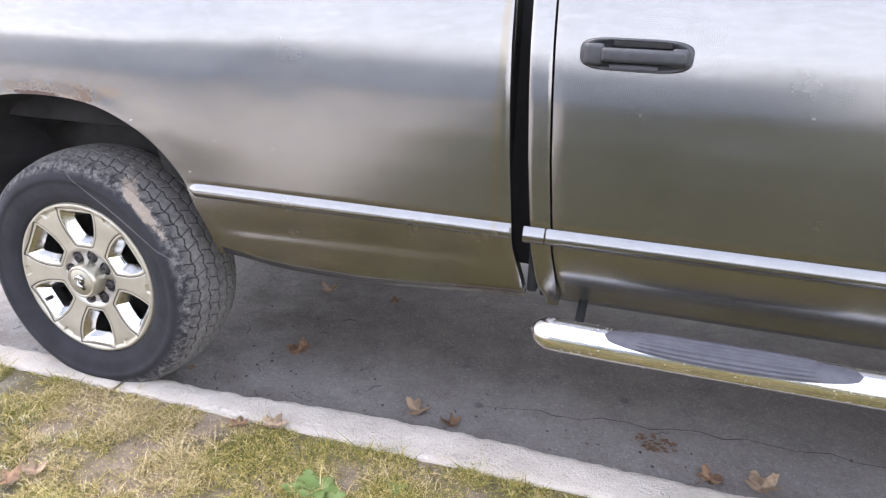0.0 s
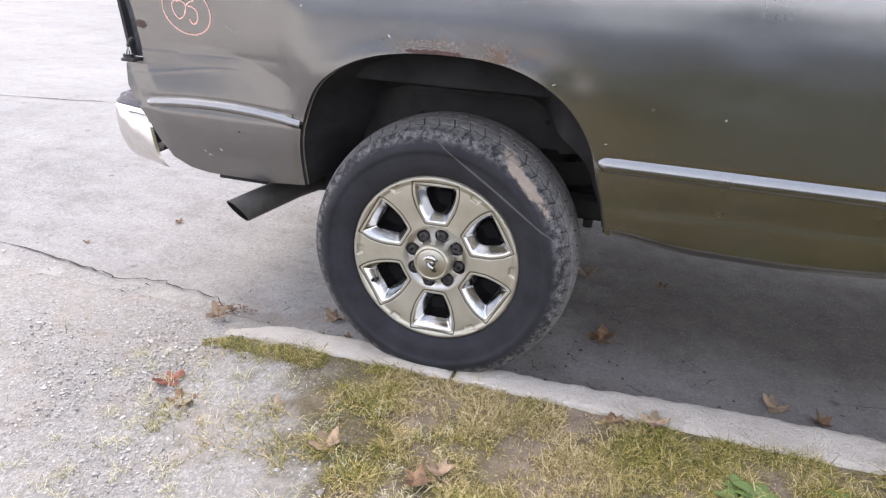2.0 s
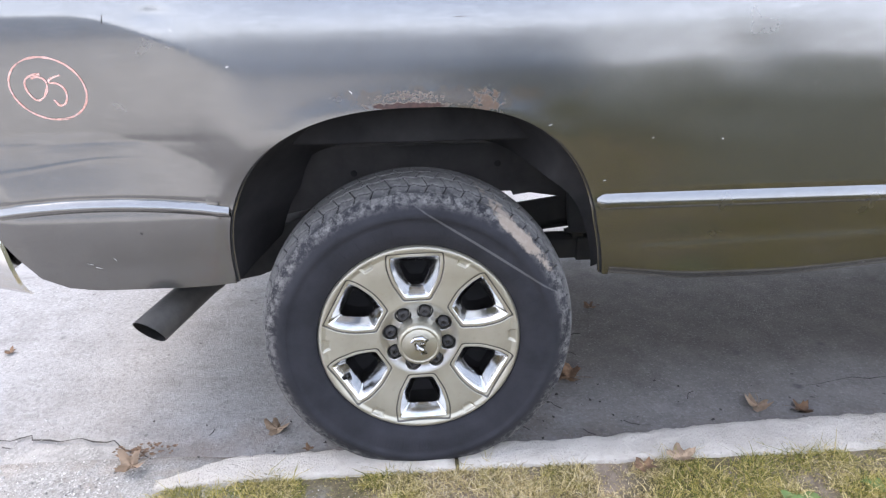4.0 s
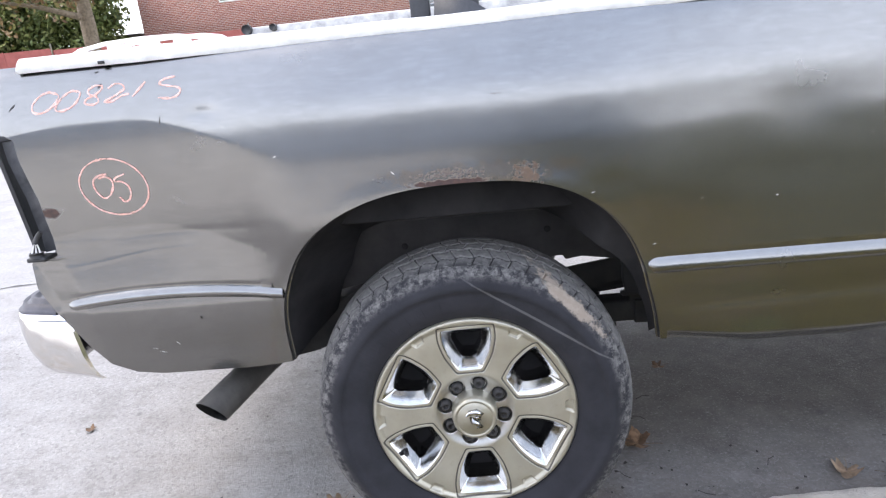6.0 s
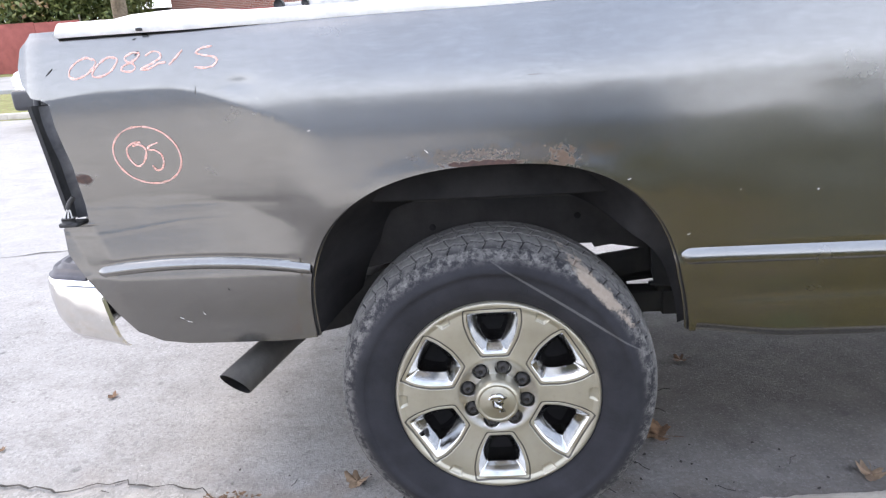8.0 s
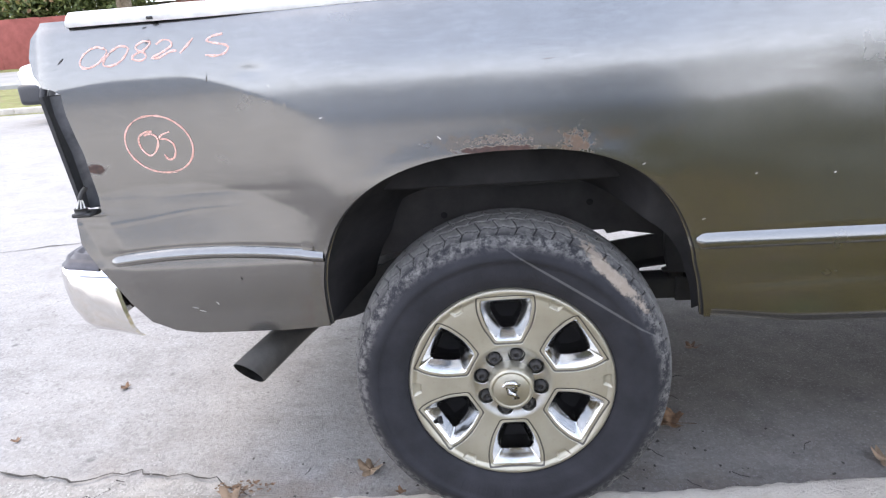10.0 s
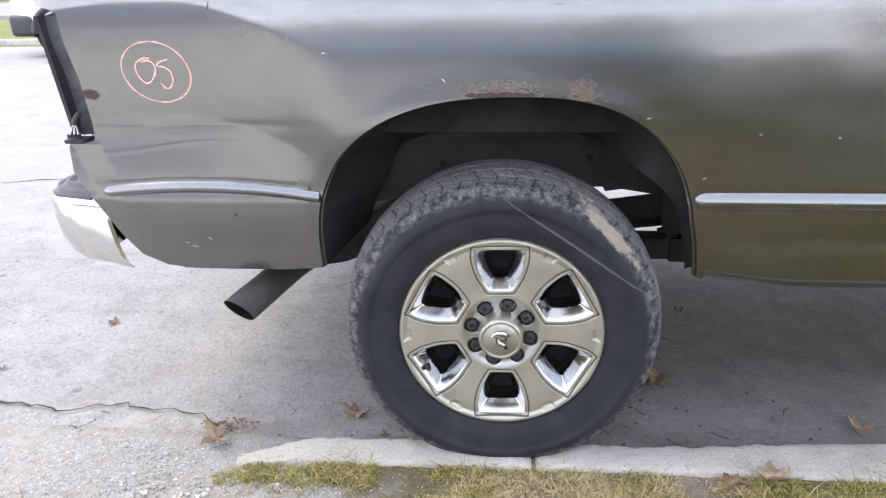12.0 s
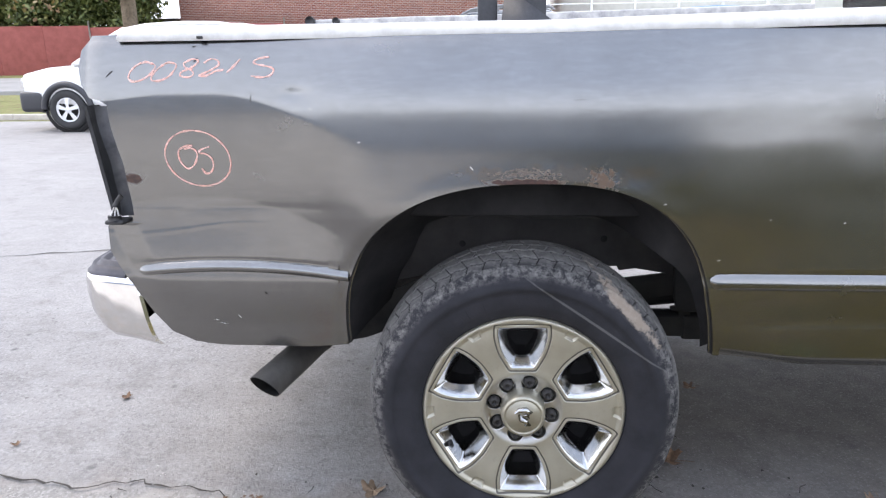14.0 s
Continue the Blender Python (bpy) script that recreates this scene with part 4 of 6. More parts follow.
part("rear_axle", (*join(tube([(0, 0.12, 0.425), (0, WIDE - 0.12, 0.425)], 0.055), tube([(-0.16, 0.97, 0.425), (-0.12, 0.97, 0.425), (0, 0.97, 0.425), (0.12, 0.97, 0.425), (0.2, 0.97, 0.43)], [0.06, 0.13, 0.165, 0.13, 0.05], 20)), UNDER), truck)
# tank and cab floor boxes, unseen, added to block light under the truck
part("tank_light_block", (*box(0.66, 1.42, 0.34, 0.92, 0.52, 0.90, 0.05, 4), UNDER), truck)
part("floor_light_block", (*box(1.53, 3.1, 0.12, WIDE - 0.12, 0.57, 0.63, 0.01), UNDER), truck)
part("drive_shaft", (*tube([(0.18, 0.97, 0.44), (2.2, 0.97, 0.52)], 0.045), UNDER), truck)
part("front_axle", (*tube([(3.57, 0.12, 0.40), (3.57, WIDE - 0.12, 0.40)], 0.05), UNDER), truck)
tip = Vector((-0.724, 0.030, 0.466))
run = [Vector((-0.54, 0.72, 0.475)), Vector((-0.60, 0.48, 0.495)), Vector((-0.650, 0.30, 0.492)), tip]
d = (run[2] - tip).normalized()
SLASH = Vector((-0.35, -0.70, -0.58)).normalized()


def slashed(rad, back, k0):
    pts = [tip + d * back, *[q for q in reversed(run[:-1])], Vector((-0.48, 0.98, 0.47)), Vector((-0.42, 1.20, 0.48))][:k0]
    v, f = tube(pts, rad, 32, caps=False)
    k = len(pts)
    for i in range(32):
        p = Vector(v[i * k])
        off = p - tip
        v[i * k] = tuple(p - d * (off.dot(SLASH) / d.dot(SLASH)))
    return v, f


part("exhaust_pipe", (*slashed(0.046, 0.0, 6), PIPE), truck, "sooty steel exhaust pipe with a slanted tip")
part("exhaust_bore", (*slashed(0.0435, 0.0, 2), SOOT_AND_SHADE), truck)


# rear bumper
def bumper():
    plan = [(-1.035, 0.058), (-1.095, 0.058), (-1.160, 0.062), (-1.216, 0.076), (-1.250, 0.112), (-1.268, 0.20), (-1.275, 0.34), (-1.265, 0.55), (-1.27, 0.97)]
    plan += [(x, WIDE - y) for x, y in reversed(plan[:-1])]
    rows = []
    for i, (x, y) in enumerate(plan):
        s = min(i, len(plan) - 1 - i)
        nx, ny = -1.0 * min(1, s / 4), (-1 if i < len(plan) / 2 else 1) * max(0.0, 1 - s / 5)
        lead = [-0.056, -0.02, 0, 0, 0, 0, 0, 0, 0][min(s, 8)]
        tuck = [0.25, 0.5, 0.8][s] if s < 3 else 1.0
        row = []
        for q, (o, z) in enumerate(((-0.03, 0.782), (0.0, 0.778), (0.008, 0.760), (0.008, 0.715), (0.000, 0.66), (-0.022, 0.615), (-0.050, 0.590), (-0.090, 0.576))):
            fwd = lead * (1 - q / 7) if s < 2 else 0
            row.append((x + nx * o * tuck + fwd, y + ny * o * tuck, z - 0.004 * max(0, 2 - s)))
        rows.append(row)
    # refine along the plan
    P = np.array(rows)
    t = np.arange(len(P))
    tt = np.linspace(0, len(P) - 1, 120)
    Q = np.stack([np.stack([np.interp(tt, t, P[:, j, k]) for k in range(3)], -1) for j in range(P.shape[1])], 1)
    ker = np.hanning(9)
    ker /= ker.sum()
    for j in range(Q.shape[1]):
        for k in range(3):
            Q[:, j, k] = np.convolve(np.pad(Q[:, j, k], 4, mode="edge"), ker, mode="valid")
    return Q


BQ = bumper()
inner = BQ.copy()
inner[:, :, 0] += 0.008
inner[:, :, 1] += 0.006 * np.sign(WIDE / 2 - inner[:, :, 1])
part("rear_bumper", (*join(grid(BQ), grid(inner, flip=True), grid(np.stack([BQ[0], inner[0]], 0), flip=True)), CHROME), truck, "chrome step bumper, torn loose at its end")


def step_pad():
    top = BQ[:, 1]
    rows = []
    for i in range(6, len(top) - 6):
        x, y, z = top[i]
        cy = min(max(y, 0.16), WIDE - 0.16)
        inx = -1.115
        row = []
        for k in range(26):
            t = k / 25
            px, py = x + (inx - x) * t, y + (cy - y) * t * 0.9
            rib = 0.009 if (k % 6) in (1, 2, 3) and 2 < k < 24 else 0.0
            row.append((px, py, z + 0.006 + 0.022 * math.sin(min(1, t * 3) * math.pi / 2) + rib))
        rows.append([(x, y, z - 0.004)] + row)
    return (*grid(np.array(rows), flip=True), PADPLASTIC)


part("bumper_step_pad", step_pad(), truck, "ribbed dark grey plastic step pad")
for y in (0.5, WIDE - 0.5):
    part("bumper_bracket", (*box(-1.24, -1.0, y, y + 0.06, 0.63, 0.72, 0.008), UNDER), truck)


# added black strip that paints the dark of the gap between cab and bed
part("gap_shade", (*box(1.400, 1.580, 0.130, 0.17, 0.66, 1.50, 0.004), SOOT_AND_SHADE), truck)


# cab
def door_face(x0f, x1f, z0, z1, nx=70, nz=90, roll=0.010, tuck=0.0):
    z = np.linspace(z0, z1, nz)
    u = np.linspace(0, 1, nx)
    X = x0f(z)[None, :] * (1 - u[:, None]) + x1f(z)[None, :] * u[:, None]
    Z = np.broadcast_to(z[None, :], X.shape)
    d = np.minimum(X - x0f(z)[None, :], x1f(z)[None, :] - X)
    P = patch(X, Z, 0.004 * np.clip(1 - d / roll, 0, 1) ** 2 + tuck * smooth(0.70, 0.606, Z))
    rim0, rim1 = P[:1].copy(), P[-1:].copy()
    low = P[:, :1].copy()
    return join(grid(P), grid(np.concatenate([rim0 + np.array([0.002, 0.05, 0]), rim0])), grid(np.concatenate([rim1, rim1 + np.array([-0.002, 0.05, 0])])),
                grid(np.concatenate([low, low + np.array([0, 0.06, 0.01])], 1), flip=True))


slant = lambda base: (lambda z: base + np.interp(z, [0.6, 0.75, 1.0, 1.42, 1.5], [0.055, 0.028, 0.006, -0.018, -0.02]))
corner_round = lambda z: slant(1.486)(z) + 0.02 * np.clip((0.66 - z) / 0.06, 0, 1) ** 2
part("cab_corner", (*door_face(corner_round, slant(1.540), 0.580, 1.46, 12, 100), PAINT), truck)
door = part("door", (*door_face(slant(1.546), lambda z: np.full_like(z, 2.78), 0.606, 1.46, tuck=0.013), PAINT), truck, "dented dark grey cab door")
part("side_moulding", ridge(1.553, 2.78, 0.802, fade=0.0), door)
part("door_sill", (*grid(np.stack([np.stack([xx := np.linspace(1.55, 2.80, 40), np.interp(zq, [0.54, 0.57, 0.60, 0.632], [0.18, 0.12, 0.095, 0.085]) + 0 * xx, np.full_like(xx, zq)], -1) for zq in (0.54, 0.57, 0.60, 0.632)], 1)), PAINT), truck)
part("cab_back", (*box(1.50, 1.53, 0.07, WIDE - 0.07, 0.60, 1.46, 0.01), UNDER), truck)


def handle():
    plate, grip = [], []
    for s in np.linspace(0, 2 * math.pi, 48, endpoint=False):
        c, q = math.cos(s), math.sin(s)
        ex = math.copysign(abs(c) ** 0.45, c)
        ez = math.copysign(abs(q) ** 0.6, q)
        plate.append((ex, ez))
    rows = []
    for k, (sc, out) in enumerate(((1.0, 0.0), (1.0, 0.010), (0.97, 0.016), (0.90, 0.018), (0.80, 0.010), (0.01, 0.006))):
        rows.append([(1.722 + 0.126 * ex * (sc if k else 1.02) , float(side(1.722, 1.268)) + 0.004 - out, 1.268 + 0.037 * ez * sc) for ex, ez in plate])
    return grid(np.array(rows).transpose(1, 0, 2), close_u=True, flip=True)


hb = part("door_handle", (*handle(), GREYPLASTIC), door, "dark grey plastic handle")
yh = float(side(1.722, 1.268))
part("handle_grip", (*join(box(1.645, 1.835, yh - 0.034, yh - 0.012, 1.252, 1.284, 0.009, 3), box(1.606, 1.652, yh - 0.028, yh - 0.004, 1.243, 1.292, 0.010, 3), box(1.80, 1.838, yh - 0.026, yh - 0.004, 1.246, 1.288, 0.009, 3)), GREYPLASTIC), hb)
# solid black sliver painting the shade inside the handle's recess
part("hollow_shade", (*box(1.67, 1.80, yh - 0.014, yh - 0.008, 1.286, 1.299, 0.002), SOOT_AND_SHADE), hb)
part("handle_plate", (*box(1.665, 1.775, yh - 0.017, yh - 0.011, 1.236, 1.247, 0.002), PADPLASTIC), hb)
door_copy = copy_thing(door, pose(0, 0, 0))
door_copy.parent = truck
door_copy.matrix_basis = Matrix.Translation((0, WIDE, 0)) @ Matrix.Diagonal((1, -1, 1, 1))


def loft(stations, n=40, power=5.0, yc=WIDE / 2):
    """A body through stations (x, bottom, top, half width)."""
    rows = []
    for x, zb, zt, hw in stations:
        row = []
        for a in np.linspace(0, 2 * math.pi, n, endpoint=False):
            c, s = math.cos(a), math.sin(a)
            row.append((x, yc + hw * math.copysign(abs(c) ** (2 / power), c), (zb + zt) / 2 + (zt - zb) / 2 * math.copysign(abs(s) ** (2 / power), s)))
        rows.append(row)
    P = np.array(rows).transpose(1, 0, 2)
    v, f = grid(P, close_u=True, flip=True)
    k = len(stations)
    return v, [tuple(q) for q in f] + [tuple(i * k for i in range(n)), tuple(i * k + k - 1 for i in reversed(range(n)))]


part("cab_roof", (*loft([(1.50, 1.44, 1.93, 0.78), (1.62, 1.44, 1.965, 0.79), (2.2, 1.44, 1.985, 0.80), (2.6, 1.44, 1.97, 0.80), (2.80, 1.44, 1.90, 0.80), (3.15, 1.44, 1.60, 0.86), (3.30, 1.44, 1.46, 0.90)], 48, 4.0), PAINT), truck)
part("hood", (*loft([(2.78, 0.75, 1.45, 0.95), (3.2, 0.95, 1.44, 0.96), (3.9, 1.0, 1.40, 0.95), (4.35, 0.95, 1.34, 0.90), (4.50, 0.90, 1.22, 0.84)], 48, 6.0), PAINT), truck)
part("front_fender", (*join(box(2.79, 3.12, 0.0, 0.12, 0.60, 1.36, 0.03), box(4.04, 4.45, 0.02, 0.14, 0.70, 1.30, 0.03), box(3.1, 4.06, 0.0, 0.12, 0.97, 1.36, 0.03)), PAINT), truck)
part("front_fender", (*join(box(2.79, 3.12, WIDE - 0.12, WIDE, 0.60, 1.36, 0.03), box(4.04, 4.45, WIDE - 0.14, WIDE - 0.02, 0.70, 1.30, 0.03), box(3.1, 4.06, WIDE - 0.12, WIDE, 0.97, 1.36, 0.03)), PAINT), truck)
part("front_bumper", (*box(4.45, 4.66, 0.04, WIDE - 0.04, 0.52, 0.80, 0.06, 4), CHROME), truck)
part("grille", (*box(4.42, 4.54, 0.45, WIDE - 0.45, 0.84, 1.28, 0.04, 3), CHROME), truck)
part("side_window", (*loft([(1.66, 1.50, 1.86, 0.803), (2.6, 1.50, 1.88, 0.813), (2.74, 1.50, 1.80, 0.812)], 32, 8.0), GLASS), truck)

# step bar
bar = part("step_bar", (*tube([*[(1.60 - 0.062 * math.cos(q), -0.036 + 0.012 * math.cos(q), 0.536 + 0.002 * math.cos(q)) for q in np.linspace(0.12, math.pi / 2, 12)], (1.78, -0.04, 0.535), (2.4, -0.04, 0.535), (2.9, -0.035, 0.535), (3.0, -0.01, 0.54)],
                               [*[0.046 * math.sin(q) for q in np.linspace(0.12, math.pi / 2, 12)], 0.046, 0.046, 0.045, 0.034], 48), BARCHROME), truck, "scuffed chrome tube step bar")
rows = []
for s in np.linspace(0, 1, 60):
    x = 1.735 + 0.60 * s
    k = math.sin(math.pi * s) ** 0.35
    row = []
    for q in np.linspace(-1, 1, 61):
        a = math.radians(58 + 50 * q * k)
        rib = 0.004 if int((q + 1) * 7) % 2 and 0.14 < s < 0.82 and abs(q) < 0.9 else 0.0
        rows_r = 0.0475 + rib
        row.append((x, -0.04 - rows_r * math.cos(a), 0.535 + rows_r * math.sin(a)))
    rows.append(row)
part("step_pad", (*grid(np.array(rows), flip=True), PADPLASTIC), bar, "ribbed black rubber tread")
for x in (1.66, 2.85):
    part("bar_bracket", (*tube([(x, 0.0, 0.53), (x, 0.09, 0.57), (x, 0.30, 0.60)], 0.013, 10), BLACK), bar)


# ---- wheels ----
HALF_OUT = [(0.074, 0.2515), (0.0765, 0.215), (0.064, 0.163), (0.036, 0.113)]


def window_distance(v, r):
    """Signed distance to the six-cornered spoke window; v across, r out from the hub."""
    sides = [r - 0.2515, 0.113 - r]
    for q in (1, -1):
        for (v0, r0), (v1, r1) in zip(HALF_OUT, HALF_OUT[1:]):
            nx, ny = -(r1 - r0), (v1 - v0)
            sides.append(((q * v - v0) * nx + (r - r0) * ny) / math.hypot(nx, ny))
    soft = 0.0022
    top = np.max(sides, axis=0)
    return top + soft * np.log(sum(np.exp((k - top) / soft) for k in sides))


def rim_mesh():
    nt, PHASE = 900, radians(90 + 1.2)
    r = np.concatenate([np.linspace(0.046, 0.10, 26), np.linspace(0.1014, 0.2590, 112), np.linspace(0.2605, 0.277, 10)])
    th = np.linspace(0, 2 * math.pi, nt, endpoint=False)
    T, R = np.meshgrid(th, r, indexing="ij")
    loc = (T - PHASE + math.pi / 6) % (math.pi / 3) - math.pi / 6
    sd = window_distance(R * np.sin(loc), R * np.cos(loc))
    spoke = (T - PHASE) % (math.pi / 3) - math.pi / 6
    depth = 0.012 * smooth(0.25, 0.12, R) + 0.007 * smooth(0.112, 0.085, R)
    depth = depth - 0.006 * smooth(0.250, 0.264, R) + 0.012 * smooth(0.268, 0.277, R)
    depth = depth + 0.0022 * np.exp(-(sd / 0.0017) ** 2)
    depth = depth + np.where(sd < -0.001, 0.0015, 0) + 0.034 * np.clip((-sd - 0.0085) / 0.024, 0, 1) ** 1.15
    nv, nr = np.abs(R * np.sin(spoke)), R * np.cos(spoke)
    notch = np.maximum(nv - 0.012 - 0.35 * (nr - 0.240), np.maximum(nr - 0.262, 0.241 - nr))
    depth = depth + 0.0065 * smooth(0.001, -0.0035, notch)
    # pockets round the nuts
    for k in range(8):
        a = radians(32 + 45 * k)
        q = np.hypot(R * np.cos(T) - 0.079 * math.cos(a), R * np.sin(T) - 0.079 * math.sin(a))
        depth = depth + 0.012 * smooth(0.0225, 0.0200, q)
    P = np.stack([R * np.cos(T), depth, R * np.sin(T)], -1)
    v, f = grid(P, close_u=True)
    keep = sd.reshape(-1)[f].mean(1) > -0.0325
    return v, f[keep], sd.reshape(-1)


def window_wall():
    pts = [(k * vv, rr) for k, seq in ((1, HALF_OUT), (-1, HALF_OUT[::-1])) for vv, rr in seq]
    rows = []
    for shrink, y in ((0.59, 0.040), (0.52, 0.075), (0.48, 0.105)):
        ring = []
        for i in range(len(pts)):
            for t in (0, 0.25, 0.5, 0.75):
                p, q = pts[i], pts[(i + 1) % len(pts)]
                vv, rr = p[0] + (q[0] - p[0]) * t, p[1] + (q[1] - p[1]) * t
                ring.append((0.188 + (rr - 0.188) * shrink, y, vv * shrink))
        rows.append(ring)
    return grid(np.array(rows).transpose(1, 0, 2), close_u=True, flip=True)


def tyre_mesh(flat):
    n = 1080
    side_prof = [(0.272, 0.006), (0.279, -0.006), (0.288, -0.012), (0.300, -0.017), (0.302, -0.0185), (0.318, -0.022), (0.338, -0.026), (0.352, -0.0265), (0.353, -0.028), (0.366, -0.0275), (0.372, -0.024),
                 (0.379, -0.020), (0.386, -0.016), (0.393, -0.012), (0.400, -0.007), (0.406, -0.002), (0.412, 0.004)]
    ys = np.linspace(0.008, 0.262, 68)
    tread = [(0.436 - 0.024 * abs((y - 0.135) / 0.127) ** 2.4, y) for y in ys]
    back = [(0.412, 0.266), (0.39, 0.285), (0.33, 0.295), (0.28, 0.27), (0.262, 0.24)]
    pr = np.array(side_prof + tread + back)
    th = np.linspace(0, 2 * math.pi, n, endpoint=False)
    T = np.broadcast_to(th[:, None], (n, len(pr)))
    R = np.broadcast_to(pr[None, :, 0], T.shape).copy()
    Y = np.broadcast_to(pr[None, :, 1], T.shape).copy()
    tread_zone = (Y > -0.003) & (Y < 0.268) & (R > 0.39)
    cells = 56
    ph = T * cells / (2 * math.pi)
    groove = np.zeros_like(R)
    for k, yc in enumerate((0.040, 0.082, 0.130, 0.178, 0.224)):
        zig = yc + 0.0045 * (4 * np.abs((ph + 0.5 * (k % 2)) % 1 - 0.5) - 1)
        groove = np.maximum(groove, smooth(0.0040, 0.0020, np.abs(Y - zig)))
    lane = np.floor((Y + 0.004) / 0.044)
    cut = np.abs((ph + lane * 0.5 + Y * 7 * np.where(lane % 2 == 0, 1, -1)) % 1 - 0.5)
    groove = np.maximum(groove, smooth(0.045, 0.024, cut) * smooth(0.004, 0.014, Y))
    R = R - 0.006 * groove * tread_zone
    # a few shallow raised marks on the wall
    wall = (R > 0.306) & (R < 0.336)
    Y = Y - 0.0012 * wall * (np.sin(T * 43) > 0.2) * (np.sin(T * 3 + 1.2) > 0.1)
    X, Z = R * np.cos(T), R * np.sin(T)
    if flat:
        low = -0.425 + np.where(Y < 0.05, 0.046, -0.021)
        squash = np.clip(low - Z, 0, 0.06)
        Z = np.maximum(Z, low)
        Y = Y - 0.25 * squash * np.where(Y < 0.05, 1, -1) * smooth(-0.33, -0.40, Z)
    v, f = grid(np.stack([X, Y, Z], -1), close_u=True)
    return v, f, tread_zone.reshape(-1)[f].all(1), (groove * tread_zone).reshape(-1)


def with_value(me, key, values):
    """Stores one number a vertex for the material to read."""
    me.attributes.new(key, "FLOAT", "POINT").data.foreach_set("value", np.asarray(values, dtype=np.float32))
    return me


RIMV, RIMF, RIMD = rim_mesh()
RIM_ME = with_value(mesh_of("wheel_rim", RIMV, RIMF, RIM), "window", RIMD)
WALL_ME = mesh_of("window_wall", *window_wall(), WINCHROME)
TV, TF, TZONE, TCUT = tyre_mesh(True)
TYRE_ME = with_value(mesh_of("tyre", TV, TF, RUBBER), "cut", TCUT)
TYRE_ME.polygons.foreach_set("use_smooth", ~TZONE)
BARREL_ME = mesh_of("rim_barrel", *lathe([(0.272, 0.006), (0.262, 0.02), (0.245, 0.05), (0.240, 0.13), (0.25, 0.235), (0.262, 0.24)], 72), LINER)
# added dark disc that stops light showing through the spoke windows
BACKING_ME = mesh_of("dust_shield", *lathe([(0.05, 0.108), (0.20, 0.108), (0.255, 0.112)], 48), LINER)
BRAKE_ME = mesh_of("brake_disc", *lathe([(0.001, 0.10), (0.06, 0.10), (0.08, 0.105), (0.19, 0.112), (0.195, 0.13), (0.001, 0.14)], 48), UNDER)
CAP_ME = mesh_of("hub_cap", *lathe([(0.001, -0.030), (0.046, -0.029), (0.0475, -0.0275), (0.049, -0.0305), (0.053, -0.030), (0.0575, -0.026), (0.0605, -0.010), (0.062, 0.03), (0.063, 0.05)], 64), CAPALLOY)
NUT_ME = mesh_of("lug_nut", *join(lathe([(0.001, -0.013), (0.0055, -0.013), (0.0065, -0.019), (0.0105, -0.019), (0.0135, -0.017), (0.0160, -0.006), (0.0175, -0.004), (0.0175, 0.03)], 12)), NUT)
BADGE_ME = mesh_of("cap_emblem", *join(tube([(-0.022, -0.030, 0.010), (-0.012, -0.032, 0.020), (0.006, -0.033, 0.022), (0.018, -0.033, 0.014), (0.014, -0.0335, 0.004), (0.000, -0.0335, 0.006)], [0.003, 0.007, 0.009, 0.008, 0.006, 0.002], 10),
                                       tube([(-0.012, -0.031, 0.008), (-0.006, -0.033, -0.004), (0.008, -0.0335, -0.010), (0.014, -0.033, -0.020), (0.004, -0.031, -0.026)], [0.003, 0.008, 0.009, 0.007, 0.002], 10)), WINCHROME)


def add_wheel(m, name="wheel"):
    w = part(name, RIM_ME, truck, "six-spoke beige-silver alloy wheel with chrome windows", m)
    part("tyre", TYRE_ME, w, "worn black all-terrain tyre, dusty shoulder with a tan mud streak")
    for k in range(6):
        part("spoke_window", WALL_ME, w, m=Matrix.Rotation(-radians(91.2 + 60 * k), 4, "Y"))
    part("rim_barrel", BARREL_ME, w)
    part("brake_disc", BRAKE_ME, w)
    part("dust_shield", BACKING_ME, w)
    part("hub_cap", CAP_ME, w)
    part("cap_emblem", BADGE_ME, w)
    for k in range(8):
        a = radians(32 + 45 * k)
        part("lug_nut", NUT_ME, w, m=pose(0.079 * math.cos(a), 0.030, 0.079 * math.sin(a)))
    a = radians(209)
    part("valve_stem", (*tube([(0.232 * math.cos(a), 0.03, 0.232 * math.sin(a)), (0.222 * math.cos(a), -0.004, 0.222 * math.sin(a))], [0.008, 0.006], 12), BLACK), w)


add_wheel(pose(0, 0, 0.425))
add_wheel(pose(3.57, 0, 0.425))
for x in (0, 3.57):
    add_wheel(Matrix.Translation((x, WIDE, 0.425)) @ Matrix.Rotation(math.pi, 4, "Z"))


# ---- crayon writing on the bed side ----
def stroke(points, rad=0.0025):
    pts = []
    for (x0, z0), (x1, z1) in zip(points, points[1:]):
        k = max(2, int(math.hypot(x1 - x0, z1 - z0) / 0.004))
        pts += [(x0 + (x1 - x0) * i / k, z0 + (z1 - z0) * i / k) for i in range(k)]
    pts.append(points[-1])
    rows = []
    for i, (x, z) in enumerate(pts):
        a, b = pts[max(i - 1, 0)], pts[min(i + 1, len(pts) - 1)]
        dx, dz = b[0] - a[0], b[1] - a[1]
        l = math.hypot(dx, dz) or 1
        w = rad * (0.85 + 0.6 * noise.noise(Vector((x * 60, z * 60, 3)))) * 1.0
        nx, nz = -dz / l * w, dx / l * w
        y = float(side(x, z))
        rows.append([(x + nx * q, float(side(x + nx * q, z + nz * q)) - 0.0012 - 0.0008 * (1 - q * q), z + nz * q) for q in (-1, 0, 1)])
    return grid(np.array(rows))


